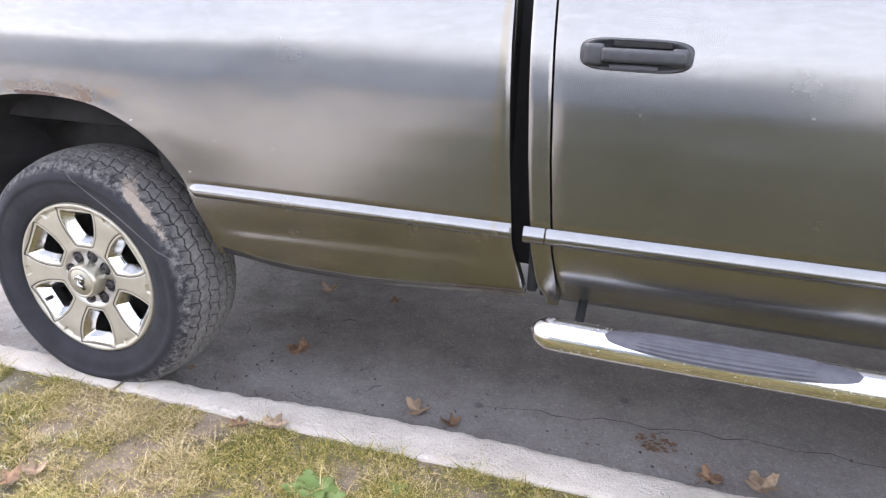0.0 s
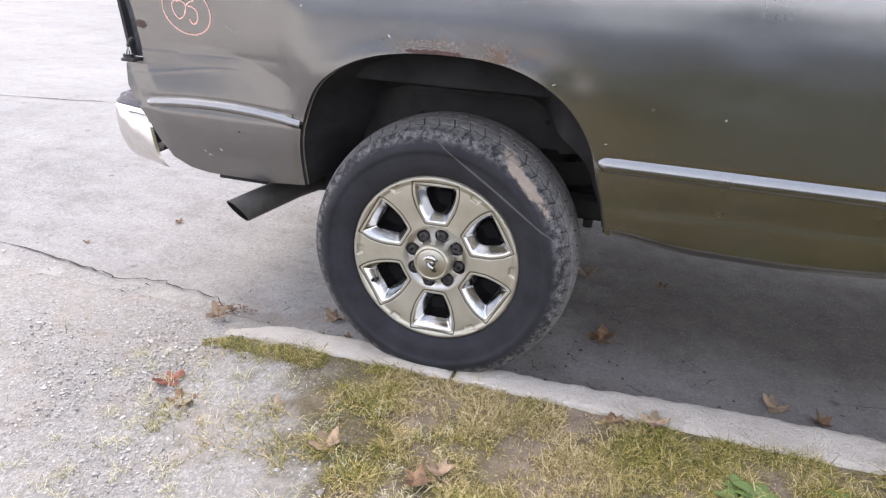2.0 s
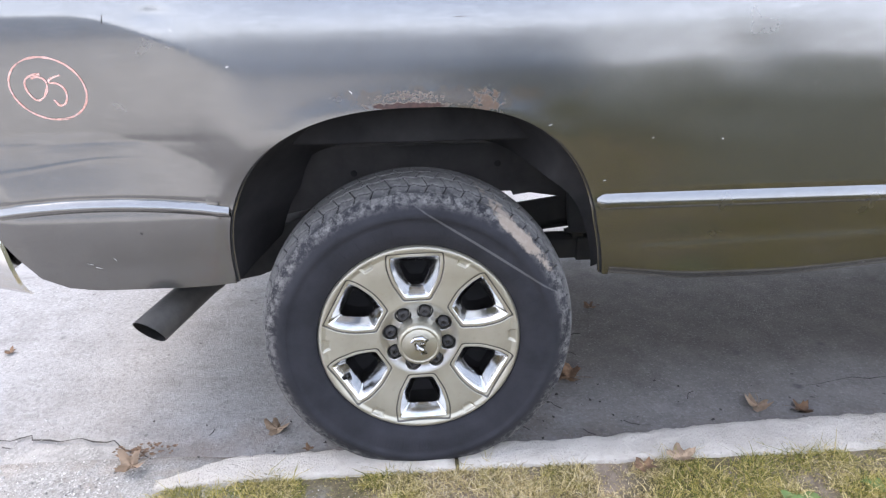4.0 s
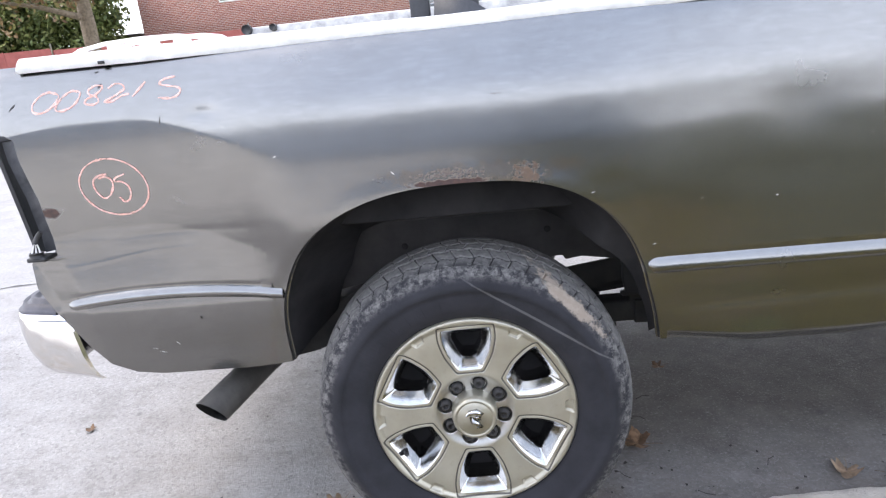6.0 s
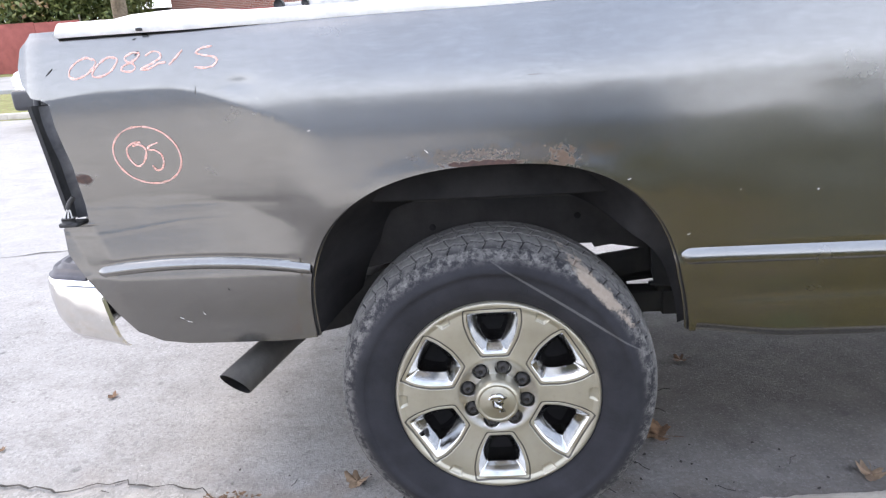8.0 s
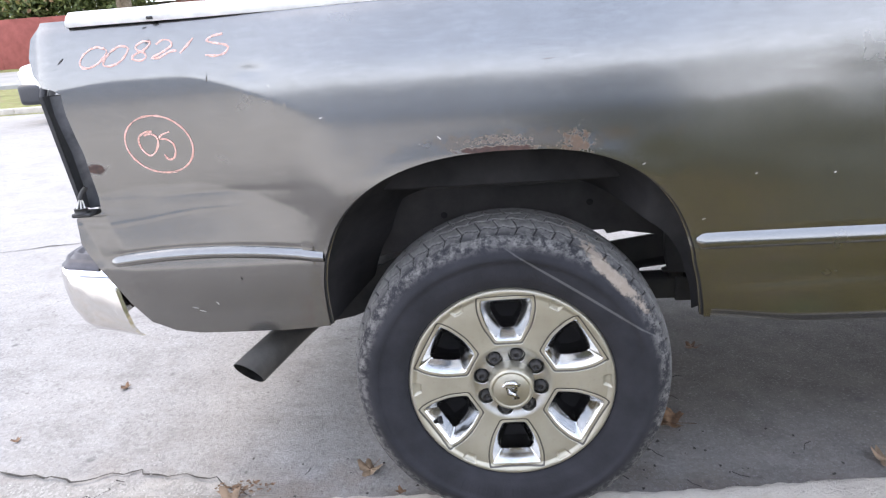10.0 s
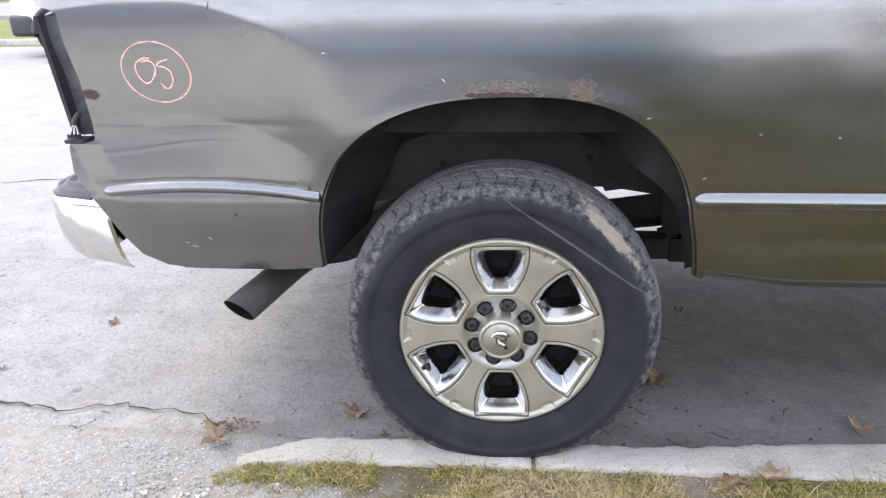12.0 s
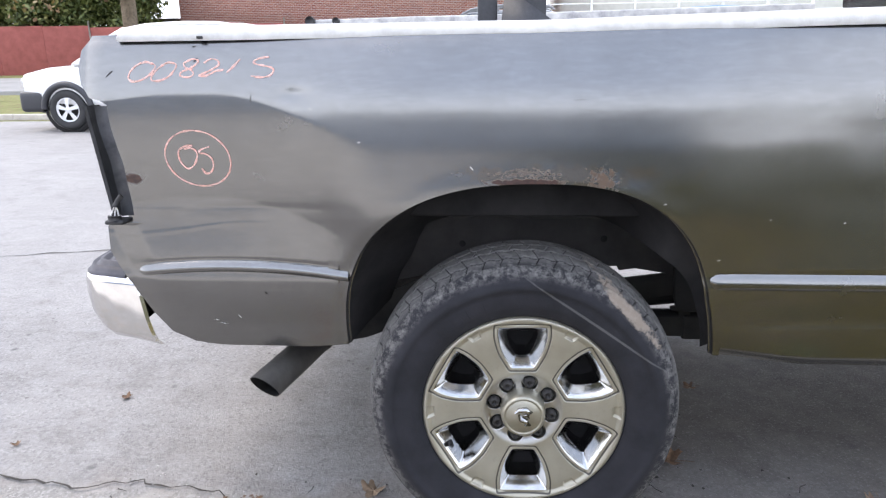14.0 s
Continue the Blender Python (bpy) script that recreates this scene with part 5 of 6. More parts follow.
def oval(cx, cz, rx, rz, a0=0, a1=360, tilt=0.0, n=40):
    out = []
    for a in np.linspace(radians(a0), radians(a1), n):
        u, w = rx * math.cos(a), rz * math.sin(a)
        c, s = math.cos(tilt), math.sin(tilt)
        out.append((cx + u * c - w * s, cz + u * s + w * c))
    return out


def flowing(points, k=6):
    """A smooth line through the turning points of a pen stroke."""
    p = [Vector(q) for q in (points[0], *points, points[-1])]
    out = []
    for a, b, c, d in zip(p, p[1:], p[2:], p[3:]):
        for t in (i / k for i in range(k)):
            out.append(tuple(0.5 * (2 * b + (c - a) * t + (2 * a - 5 * b + 4 * c - d) * t * t + (3 * b - a - 3 * c + d) * t ** 3)))
    return out + [tuple(points[-1])]


marks = [
    ("crayon_digit", [flowing([(-0.932, 1.348), (-0.946, 1.354), (-0.968, 1.348), (-0.988, 1.332), (-0.992, 1.314), (-0.976, 1.307), (-0.952, 1.314), (-0.933, 1.328), (-0.924, 1.344), (-0.935, 1.352)])]),
    ("crayon_digit", [flowing([(-0.876, 1.348), (-0.89, 1.352), (-0.911, 1.342), (-0.93, 1.324), (-0.933, 1.311), (-0.917, 1.308), (-0.893, 1.316), (-0.876, 1.332), (-0.87, 1.346), (-0.881, 1.353)])]),
    ("crayon_digit", [flowing([(-0.813, 1.356), (-0.83, 1.359), (-0.849, 1.35), (-0.847, 1.34), (-0.83, 1.333), (-0.826, 1.322), (-0.841, 1.316), (-0.859, 1.32), (-0.856, 1.329), (-0.833, 1.338), (-0.816, 1.35), (-0.815, 1.359)])]),
    ("crayon_digit", [flowing([(-0.799, 1.35), (-0.781, 1.359), (-0.764, 1.355), (-0.762, 1.344), (-0.785, 1.331), (-0.811, 1.32), (-0.793, 1.319), (-0.768, 1.33), (-0.749, 1.333)])]),
    ("crayon_digit", [flowing([(-0.707, 1.357), (-0.721, 1.343), (-0.74, 1.326)])]),
    ("crayon_digit", [flowing([(-0.633, 1.362), (-0.66, 1.358), (-0.672, 1.349), (-0.655, 1.343), (-0.63, 1.338), (-0.62, 1.33), (-0.63, 1.318), (-0.65, 1.314), (-0.677, 1.317)])]),
    ("crayon_ring", [oval(-0.837, 1.114, 0.086, 0.072, 38, 412, -0.16, 70)]),
    ("crayon_digit", [flowing([(-0.846, 1.148), (-0.867, 1.146), (-0.885, 1.133), (-0.886, 1.111), (-0.877, 1.094), (-0.866, 1.088), (-0.851, 1.097), (-0.838, 1.119), (-0.84, 1.135), (-0.854, 1.142), (-0.869, 1.139)])]),
    ("crayon_digit", [flowing([(-0.802, 1.145), (-0.825, 1.138), (-0.831, 1.129), (-0.814, 1.126), (-0.801, 1.115), (-0.799, 1.097), (-0.808, 1.079), (-0.822, 1.076), (-0.831, 1.088)])]),
]
for name, strokes in marks:
    part(name, (*join(*[stroke(s) for s in strokes]), CHALK), truck, "orange crayon writing")


# ---- small marks on the bed side ----
def mark(x0, z0, x1, z1, wide, mat):
    n = 9
    rows = []
    for i in range(n):
        t = i / (n - 1)
        x, z = x0 + (x1 - x0) * t, z0 + (z1 - z0) * t
        w = wide * math.sin(math.pi * (0.08 + 0.84 * t)) * (1 + 0.5 * noise.noise(Vector((x * 90, z * 90, 1))))
        l = math.hypot(x1 - x0, z1 - z0)
        nx, nz = -(z1 - z0) / l * w, (x1 - x0) / l * w
        rows.append([(x + nx * q, float(side(x + nx * q, z + nz * q)) - 0.0012, z + nz * q) for q in (-1, 0, 1)])
    return (*grid(np.array(rows)), mat)


for x0, z0, x1, z1, w, mat in ((-1.052, 1.318, -1.035, 1.334, 0.0015, BLACK), (-0.826, 1.352, -0.816, 1.362, 0.002, BLACK), (-0.832, 1.388, -0.822, 1.391, 0.0012, BLACK),
                               (-0.68, 1.255, -0.677, 1.275, 0.0007, UNDER), (-0.412, 1.158, -0.403, 1.160, 0.0009, CAPWHITE),
                               (0.320, 1.008, 0.330, 1.011, 0.0008, CAPWHITE), (-0.14, 1.102, -0.132, 1.094, 0.0012, CAPWHITE), (0.47, 0.858, 0.480, 0.860, 0.0005, CAPWHITE),
                               (0.58, 0.965, 0.586, 0.968, 0.0006, CAPWHITE), (0.76, 0.955, 0.766, 0.957, 0.0009, CAPWHITE), (-0.70, 0.748, -0.695, 0.742, 0.0016, UNDER),
                               (0.92, 1.345, 1.02, 1.347, 0.0009, CAPWHITE), (0.10, 1.255, 0.13, 1.256, 0.0004, UNDER), (-0.86, 0.66, -0.845, 0.654, 0.0006, CAPWHITE),
                               (-0.845, 0.648, -0.825, 0.642, 0.0007, CAPWHITE), (-0.79, 0.675, -0.782, 0.664, 0.0006, CAPWHITE)):
    part("paint_scuff", mark(x0, z0, x1, z1, w, mat), truck)


# ---- far side of the road ----
def suv(m, paint, label):
    t = thing("parked_suv", label, "car", m)
    part("body", (*loft([(-0.86, 0.42, 0.86, 0.74), (-0.80, 0.36, 0.98, 0.82), (-0.4, 0.33, 1.06, 0.88), (0.35, 0.32, 1.12, 0.90), (2.6, 0.32, 1.14, 0.90), (3.4, 0.36, 1.12, 0.88), (3.55, 0.45, 1.08, 0.82)], 48, 6.0, 0.9), paint), t)
    part("cabin", (*loft([(0.15, 1.06, 1.14, 0.84), (0.75, 1.06, 1.56, 0.74), (1.05, 1.06, 1.61, 0.72), (2.0, 1.06, 1.655, 0.71), (3.0, 1.06, 1.63, 0.71), (3.45, 1.06, 1.52, 0.72), (3.52, 1.06, 1.16, 0.80)], 48, 5.0, 0.9), paint), t)
    for x0, x1 in ((0.85, 1.62), (1.70, 2.45), (2.55, 3.3)):
        part("window", (*box(x0, x1, 0.155, 0.20, 1.17, 1.55, 0.03, 3), GLASS), t, m=pose(0, 0, 0))
    part("front_bumper", (*box(-0.90, -0.42, 0.02, 1.78, 0.30, 0.66, 0.09, 4), GREYPLASTIC), t)
    part("headlight", (*box(-0.86, -0.68, 0.10, 0.28, 0.72, 0.88, 0.03, 3), CAPWHITE), t)
    for y in (0.30, 1.50):
        rack = tube([(0.72, y, 1.54), (1.0, y, 1.655), (1.45, y, 1.725), (2.1, y, 1.752), (2.7, y, 1.74), (3.05, y, 1.69), (3.2, y, 1.62)], [0.02, 0.035, 0.036, 0.036, 0.036, 0.035, 0.02], 12)
        feet = [box(x, x + w, y - 0.022, y + 0.022, 1.60, z, 0.012, 3) for x, w, z in ((1.0, 0.14, 1.67), (1.50, 0.24, 1.72), (2.15, 0.26, 1.745), (2.75, 0.2, 1.725))]
        part("roof_rail", (*join(rack, *feet), paint), t)
    wl = mesh_of("suv_tyre", *lathe([(0.20, 0.02), (0.22, 0.0), (0.30, -0.01), (0.335, 0.01), (0.345, 0.04), (0.345, 0.2), (0.33, 0.23), (0.20, 0.22)], 48), BLACK)
    hub = []
    for k in range(5):
        a = radians(90 + 72 * k)
        c, s = math.cos(a), math.sin(a)
        hub.append(([(0.02 * -s + 0.03 * c, 0.006, 0.02 * c + 0.03 * s), (0.045 * -s + 0.205 * c, 0.012, 0.045 * c + 0.205 * s), (-0.045 * -s + 0.205 * c, 0.012, -0.045 * c + 0.205 * s), (-0.02 * -s + 0.03 * c, 0.006, -0.02 * c + 0.03 * s)], [(0, 1, 2, 3)]))
    rm = mesh_of("suv_rim", *join(lathe([(0.18, 0.03), (0.195, 0.012), (0.208, 0.008), (0.21, 0.03)], 48), lathe([(0.001, 0.0), (0.05, 0.002), (0.06, 0.02)], 24), *hub), SILVER)
    bk = mesh_of("suv_drum", *lathe([(0.001, 0.06), (0.2, 0.06), (0.2, 0.08)], 32), SOOT_AND_SHADE)
    for x in (0.0, 2.62):
        for mm in (pose(x, -0.03, 0.345), Matrix.Translation((x, 1.83, 0.345)) @ Matrix.Rotation(math.pi, 4, "Z")):
            w = part("wheel", wl, t, m=mm)
            part("rim", rm, w)
            part("brake_drum", bk, w)
        part("wheel_arch", (*tube([(x + 0.43 * math.cos(a), -0.005, 0.345 + 0.43 * math.sin(a)) for a in np.linspace(-0.1, math.pi + 0.1, 24)], 0.055, 8), GREYPLASTIC), t)
        part("arch_shadow_panel", (*lathe([(0.36, -0.004), (0.43, -0.004), (0.44, 0.03)], 40), SOOT_AND_SHADE), t, m=pose(x, 0.006, 0.36))
    return t


suv(pose(-7.50, 9.95, 0.02), WHITEPAINT, "white off-road car parked at the far kerb")
suv(pose(-2.15, 22.0, 0.235) @ Matrix.Diagonal((1.25, 1.2, 1.32, 1)), GREYPAINT, "tall grey car parked on the side street")
suv(pose(4.6, 22.0, 0.235) @ Matrix.Diagonal((1.15, 1.1, 1.22, 1)), BLUEPAINT, "pale blue car parked on the side street")

fence = thing("fence", "faded red board fence with galvanised posts", "fence", kind="structure")
for i in range(15):
    x0 = -40 + 2.2 * i
    part("fence_panel", (*box(x0, x0 + 2.19, 28.9, 28.94, 0.25, 2.32 + 0.06 * math.sin(i * 1.7), 0.01), FENCERED), fence)
    if i % 4 == 2:
        part("fence_post", (*tube([(x0, 28.85, 0.2), (x0, 28.85, 2.55)], 0.035, 10), GALV), fence)

house = thing("brick_house", "red brick house behind the fence", "house")
part("wall", (*box(-14.75, 1.2, 31.0, 40, 0.0, 6.0, 0.0), BRICK), house)
part("roof", ([(-14, 30.5, 6.0), (1.9, 30.5, 6.0), (1.9, 40.5, 6.0), (-14, 40.5, 6.0), (-12, 35.5, 8.4), (0, 35.5, 8.4)], [(0, 1, 5, 4), (2, 3, 4, 5), (1, 2, 5), (3, 0, 4), (3, 2, 1, 0)], ROOFING, False), house)
for x in (-11, -7, -3):
    w = part("window", (*box(x, x + 1.2, 30.95, 31.05, 3.6, 5.0, 0.02), WHITEPAINT), house)
    part("pane", (*box(x + 0.08, x + 1.12, 30.93, 30.96, 3.68, 4.92, 0.0), GLASS), w)
porch = thing("porch", "white porch railing of a pale house", "porch")
part("wall", (*box(3.0, 16.0, 33.0, 42, 0.0, 6.0, 0.0), PLASTER), porch)
for z in (2.55, 2.92):
    part("rail", (*box(2.2, 16, 31.0, 31.06, z, z + 0.05, 0.01), WHITEPAINT), porch)
for i in range(8):
    part("post", (*box(2.2 + 1.9 * i, 2.3 + 1.9 * i, 31.0, 31.1, 0.2, 3.8, 0.01), WHITEPAINT), porch)
shed = thing("white_garage", "white garage beside the brick house", "garage")
part("wall", (*box(-17.35, -15.9, 33, 38, 0.0, 2.62, 0.02), PLASTER), shed)
part("roof", (*box(-17.5, -15.7, 32.7, 38.3, 2.62, 2.74, 0.02), ROOFING), shed)


def leaf_cloud(centres, n, size, seed, mat, name):
    rng = np.random.default_rng(seed)
    cs = np.asarray(centres, float)
    pick = rng.integers(0, len(cs), n)
    d = rng.normal(size=(n, 3))
    d /= np.linalg.norm(d, axis=1)[:, None]
    c = cs[pick, :3] + d * cs[pick, 3:4] * (rng.random((n, 1)) ** 0.45)
    u = rng.normal(size=(n, 3))
    u /= np.linalg.norm(u, axis=1)[:, None]
    w = np.cross(u, rng.normal(size=(n, 3)))
    w /= np.linalg.norm(w, axis=1)[:, None]
    s = size * (0.6 + 0.8 * rng.random((n, 1)))
    V = np.stack([c - u * s, c + w * s * 0.5, c + u * s, c - w * s * 0.5], 1).reshape(-1, 3)
    F = np.arange(4 * n).reshape(n, 4)
    return mesh_of(name, V, F, mat, False)


def tree(x, y, tall, wide, seed, mat, label, n=6000, trunk_r=0.2, size=0.09):
    rng = random.Random(seed)
    t = thing("tree", label, "tree", pose(x, y, 0.0))
    pts = [(0, 0, -0.1), (0.02, 0, 0.4), (0.05, 0.03, tall * 0.3), (0.0, 0.1, tall * 0.55), (0.05, 0.05, tall * 0.85)]
    limbs = [tube(pts, [trunk_r * 1.25, trunk_r, trunk_r * 0.85, trunk_r * 0.5, trunk_r * 0.12], 14)]
    cs = []
    for k in range(11):
        a, z0 = rng.uniform(0, 6.28), tall * rng.uniform(0.3, 0.62)
        r, z1 = wide * rng.uniform(0.45, 0.95), z0 + tall * rng.uniform(0.05, 0.32)
        e = (r * math.cos(a), r * math.sin(a), z1)
        limbs.append(tube([(0.03, 0.05, z0), (e[0] * 0.5, e[1] * 0.5, (z0 + z1) / 2 + 0.1), e], [trunk_r * 0.4, trunk_r * 0.25, trunk_r * 0.08], 8))
        cs += [(*e, wide * rng.uniform(0.22, 0.42)), (e[0] * 0.6, e[1] * 0.6, z1 + rng.uniform(0, 0.6), wide * rng.uniform(0.2, 0.38))]
    part("trunk", (*join(*limbs), BARK), t)
    part("crown", leaf_cloud(cs, n, size, seed, mat, "crown"), t)
    return t


tree(-11.8, 20.6, 9.0, 3.6, 5, AUTUMN, "street tree with thinning brown autumn leaves", 7000, 0.27)
for i, (x, y, h) in enumerate(((-27, 31, 5.5), (-23.5, 31.5, 4.6), (-20, 31, 5.2), (-31, 32, 6.0))):
    tree(x, y, h, 2.6, 20 + i, LEAFMAT, "dense green tree behind the fence", 5000, 0.14, 0.13)
hrng = random.Random(9)
hedge = part("hedge", leaf_cloud([(-38 + 0.8 * i + hrng.uniform(-0.4, 0.4), 30.6 + hrng.uniform(-0.5, 0.9), hrng.uniform(1.2, 5.6), hrng.uniform(0.7, 1.3)) for i in range(28) for _ in range(6)], 95000, 0.105, 6, LEAFMAT, "hedge"))
tagged(hedge, "thick green bushes behind the red fence", "bushes", kind="stuff")
# the side that only the paint and chrome mirror
home = thing("home", "plain low house with slate-blue siding behind the lawn", "house")
part("wall", (*box(-13, 4.3, -15, -8.6, 0.0, 2.15, 0.0), simple("slate_siding", (0.22, 0.285, 0.39), (0.27, 0.34, 0.45), 4, 0.85)), home)
part("roof", ([(-13.5, -15.5, 2.15), (4.8, -15.5, 2.15), (4.8, -8.2, 2.15), (-13.5, -8.2, 2.15), (-13.5, -11.8, 2.9), (4.8, -11.8, 2.9)], [(0, 1, 5, 4), (2, 3, 4, 5), (1, 2, 5), (3, 0, 4), (3, 2, 1, 0)], PALEROOF, False), home)
for i, (x, y, h) in enumerate(((-14, -34, 8), (-3, -38, 9), (9, -33, 8), (20, -36, 9))):
    tree(x, y, h, 3.8, 40 + i, LEAFMAT, "leafy garden tree at the back of the lawn", 5000, 0.25, 0.16)

# ---- grass, gravel, weeds and fallen leaves ----
rng = np.random.default_rng(11)


def blades(n, x0, x1, y0, y1, seed):
    rng = np.random.default_rng(seed)
    xs, ys = rng.uniform(x0, x1, n), rng.uniform(y0, y1, n)
    nn = np.array([noise.fractal(Vector((x * 2.6, y * 2.6, 1.5)), 0.7, 2.1, 5) for x, y in zip(xs, ys)])
    mm = np.array([noise.fractal(Vector((x * 7, y * 7, 9.5)), 0.7, 2.1, 3) for x, y in zip(xs, ys)])
    edge = xs + 0.55 * ys + 0.5 * nn
    ok = rng.random(n) < np.clip(0.015 + 0.25 * smooth(0.15, 0.4, mm) * smooth(-1.3, -0.7, edge) + 0.95 * smooth(-0.60, -0.12, edge), 0, 1) * np.clip(0.90 + 1.7 * mm, 0.16, 1)
    tuft = (xs > -0.80) & (xs < 0.5) & (ys > -0.16)
    ok |= tuft & (rng.random(n) < 0.8) & (mm > -0.25)
    ok &= rng.random(n) < smooth(-1.62, -1.15, ys + 0.2 * nn) * smooth(3.0, 2.3, xs + 0.2 * nn)
    ok &= ys < np.array([kerb_near(x) + 0.012 for x in xs])
    ok &= (xs > -0.80) | (rng.random(n) < 0.25)
    xs, ys = xs[ok], ys[ok]
    n = len(xs)
    h = rng.gamma(3.0, 0.0031, n) + 0.004
    h = h * np.clip(0.75 + 1.3 * mm[ok], 0.45, 1.6)
    w = rng.uniform(0.0006, 0.0016, n)
    a = rng.uniform(0, 2 * math.pi, n)
    lean = rng.uniform(0.4, 2.8, n) * h
    b = rng.uniform(0, 2 * math.pi, n)
    z = height(xs, ys) - 0.002
    base = np.stack([xs, ys, z], -1)
    wv = np.stack([np.cos(a), np.sin(a), 0 * a], -1) * w[:, None]
    lv = np.stack([np.cos(b), np.sin(b), 0 * b], -1) * lean[:, None]
    up = np.array([0, 0, 1.0])[None, :] * h[:, None]
    mid = base + lv * 0.35 + up * 0.62
    top = base + lv + up * 0.9
    V = np.stack([base - wv, base + wv, mid - wv * 0.8, mid + wv * 0.8, top], 1).reshape(-1, 3)
    o = np.arange(n)[:, None] * 5
    F = [tuple(q) for q in (o + np.array([0, 1, 3, 2])).tolist()] + [tuple(q) for q in (o + np.array([2, 3, 4])).tolist()]
    return mesh_of("grass", V, F, BLADE, False)


grass = part("grass", blades(620000, -1.7, 3.0, -1.62, -0.05, 3))
tagged(grass, "short patchy yellow-green grass with dry blades", "grass", kind="stuff")


def tufts(count, seed):
    """Starry dry tufts scattered over the bare edge of the lawn."""
    rng = np.random.default_rng(seed)
    vs, fs = [], []
    for _ in range(count):
        cx, cy = rng.uniform(-0.95, 0.5), rng.uniform(-1.1, -0.22)
        if cx + 0.5 * cy > 0.05:
            continue
        for _ in range(rng.integers(14, 34)):
            a, l, w = rng.uniform(0, 6.283), rng.uniform(0.006, 0.038), rng.uniform(0.0004, 0.0010)
            c, q = math.cos(a), math.sin(a)
            x, y = cx + rng.normal(0, 0.016), cy + rng.normal(0, 0.014)
            z = float(height(x, y)) + 0.002
            up = rng.uniform(0.2, 0.7) * l
            b = len(vs)
            vs += [(x - q * w, y + c * w, z), (x + q * w, y - c * w, z), (x + c * l * 0.6 + q * w, y + q * l * 0.6 - c * w, z + up), (x + c * l * 0.6 - q * w, y + q * l * 0.6 + c * w, z + up), (x + c * l, y + q * l, z + up * 0.8)]
            fs += [(b, b + 1, b + 2, b + 3), (b + 3, b + 2, b + 4)]
    return mesh_of("dry_tufts", np.array(vs), fs, STRAW, False)


straw = part("dry_tufts", tufts(120, 31))
tagged(straw, "starry tufts of pale dry grass on bare ground", "grass", kind="stuff")


def pebbles(n, seed):
    rng = np.random.default_rng(seed)
    bm = bmesh.new()
    bmesh.ops.create_icosphere(bm, subdivisions=1, radius=1)
    V0 = np.array([tuple(v.co) for v in bm.verts])
    F0 = np.array([[v.index for v in f.verts] for f in bm.faces])
    bm.free()
    xs, ys = rng.uniform(-3.2, 0.7, n * 3), rng.uniform(-1.5, 0.35, n * 3)
    nn = np.array([noise.fractal(Vector((x * 2.6, y * 2.6, 1.5)), 0.7, 2.1, 5) for x, y in zip(xs, ys)])
    p = smooth(-0.15, -0.75, xs + 0.55 * ys + 0.5 * nn) * smooth(0.35, -0.1, ys + 0.3 * nn)
    p = p * (0.12 + 0.88 * smooth(-1.7, -0.9, xs + 0.25 * nn))
    ok = rng.random(n * 3) < p
    ok &= ~((ys > -0.12) & (xs > -0.80))
    xs, ys = xs[ok][:n], ys[ok][:n]
    n = len(xs)
    cl = np.array([noise.fractal(Vector((x * 3.1, y * 3.1, 4.5)), 0.7, 2.1, 4) for x, y in zip(xs, ys)])
    s = np.clip(rng.lognormal(-6.3, 0.55, n) * np.clip(1.0 + 0.6 * cl, 0.5, 1.5), 0.0010, 0.0095)
    sc = s[:, None] * rng.uniform(0.55, 1.25, (n, 3)) * np.array([1, 1, 0.5])
    a = rng.uniform(0, 6.28, n)
    J = V0[None] * rng.uniform(0.65, 1.2, (n, len(V0), 1)) * sc[:, None, :]
    X = J[:, :, 0] * np.cos(a)[:, None] - J[:, :, 1] * np.sin(a)[:, None]
    Yv = J[:, :, 0] * np.sin(a)[:, None] + J[:, :, 1] * np.cos(a)[:, None]
    V = np.stack([X + xs[:, None], Yv + ys[:, None], J[:, :, 2] + (height(xs, ys) + s * 0.2)[:, None]], -1).reshape(-1, 3)
    F = (np.arange(n)[:, None, None] * len(V0) + F0[None]).reshape(-1, 3)
    return mesh_of("gravel", V, F, STONE, False)


gravel = part("gravel", pebbles(38000, 4))
tagged(gravel, "loose pale gravel and small stones on the drive", "gravel", kind="stuff")


def maple(seed, size):
    """A curled, lobed fallen leaf with a stalk."""
    rng = random.Random(seed)
    n = 40
    ring = []
    for i in range(n):
        a = 2 * math.pi * i / n
        lobe = 0.66 + 0.34 * abs(math.cos(2.5 * (a - math.pi / 2))) ** 1.2 - 0.08 * abs(math.sin(11 * a))
        if abs(a - 1.5 * math.pi) < 0.5:
            lobe *= 0.55
        ring.append((a, lobe * rng.uniform(0.85, 1.1)))
    c1, c2 = rng.uniform(0.35, 1.0), rng.uniform(-0.3, 0.7)
    verts, faces = [], []
    for k, q in enumerate((0.02, 0.35, 0.7, 1.0)):
        for a, l in ring:
            x, y = q * l * math.cos(a), q * l * math.sin(a)
            z = c1 * x * x * 0.8 + c2 * y * y * 0.7 + 0.07 * math.sin(5 * a) * q + 0.12 * c1 * x
            verts.append((x * size, y * size, z * size))
    for k in range(3):
        for i in range(n):
            j = (i + 1) % n
            faces.append((k * n + i, k * n + j, (k + 1) * n + j, (k + 1) * n + i))
    faces.append(tuple(range(n)))
    lo = min(v[2] for v in verts)
    v2, f2 = tube([(0, -0.2 * size, 0.0), (0.03 * size, -0.9 * size, 0.05 * size), (0.15 * size, -1.4 * size, 0.0)], 0.018 * size, 6)
    v, f = join((np.array(verts), faces), (v2, f2))
    v[:, 2] -= lo - 0.001
    return v, f


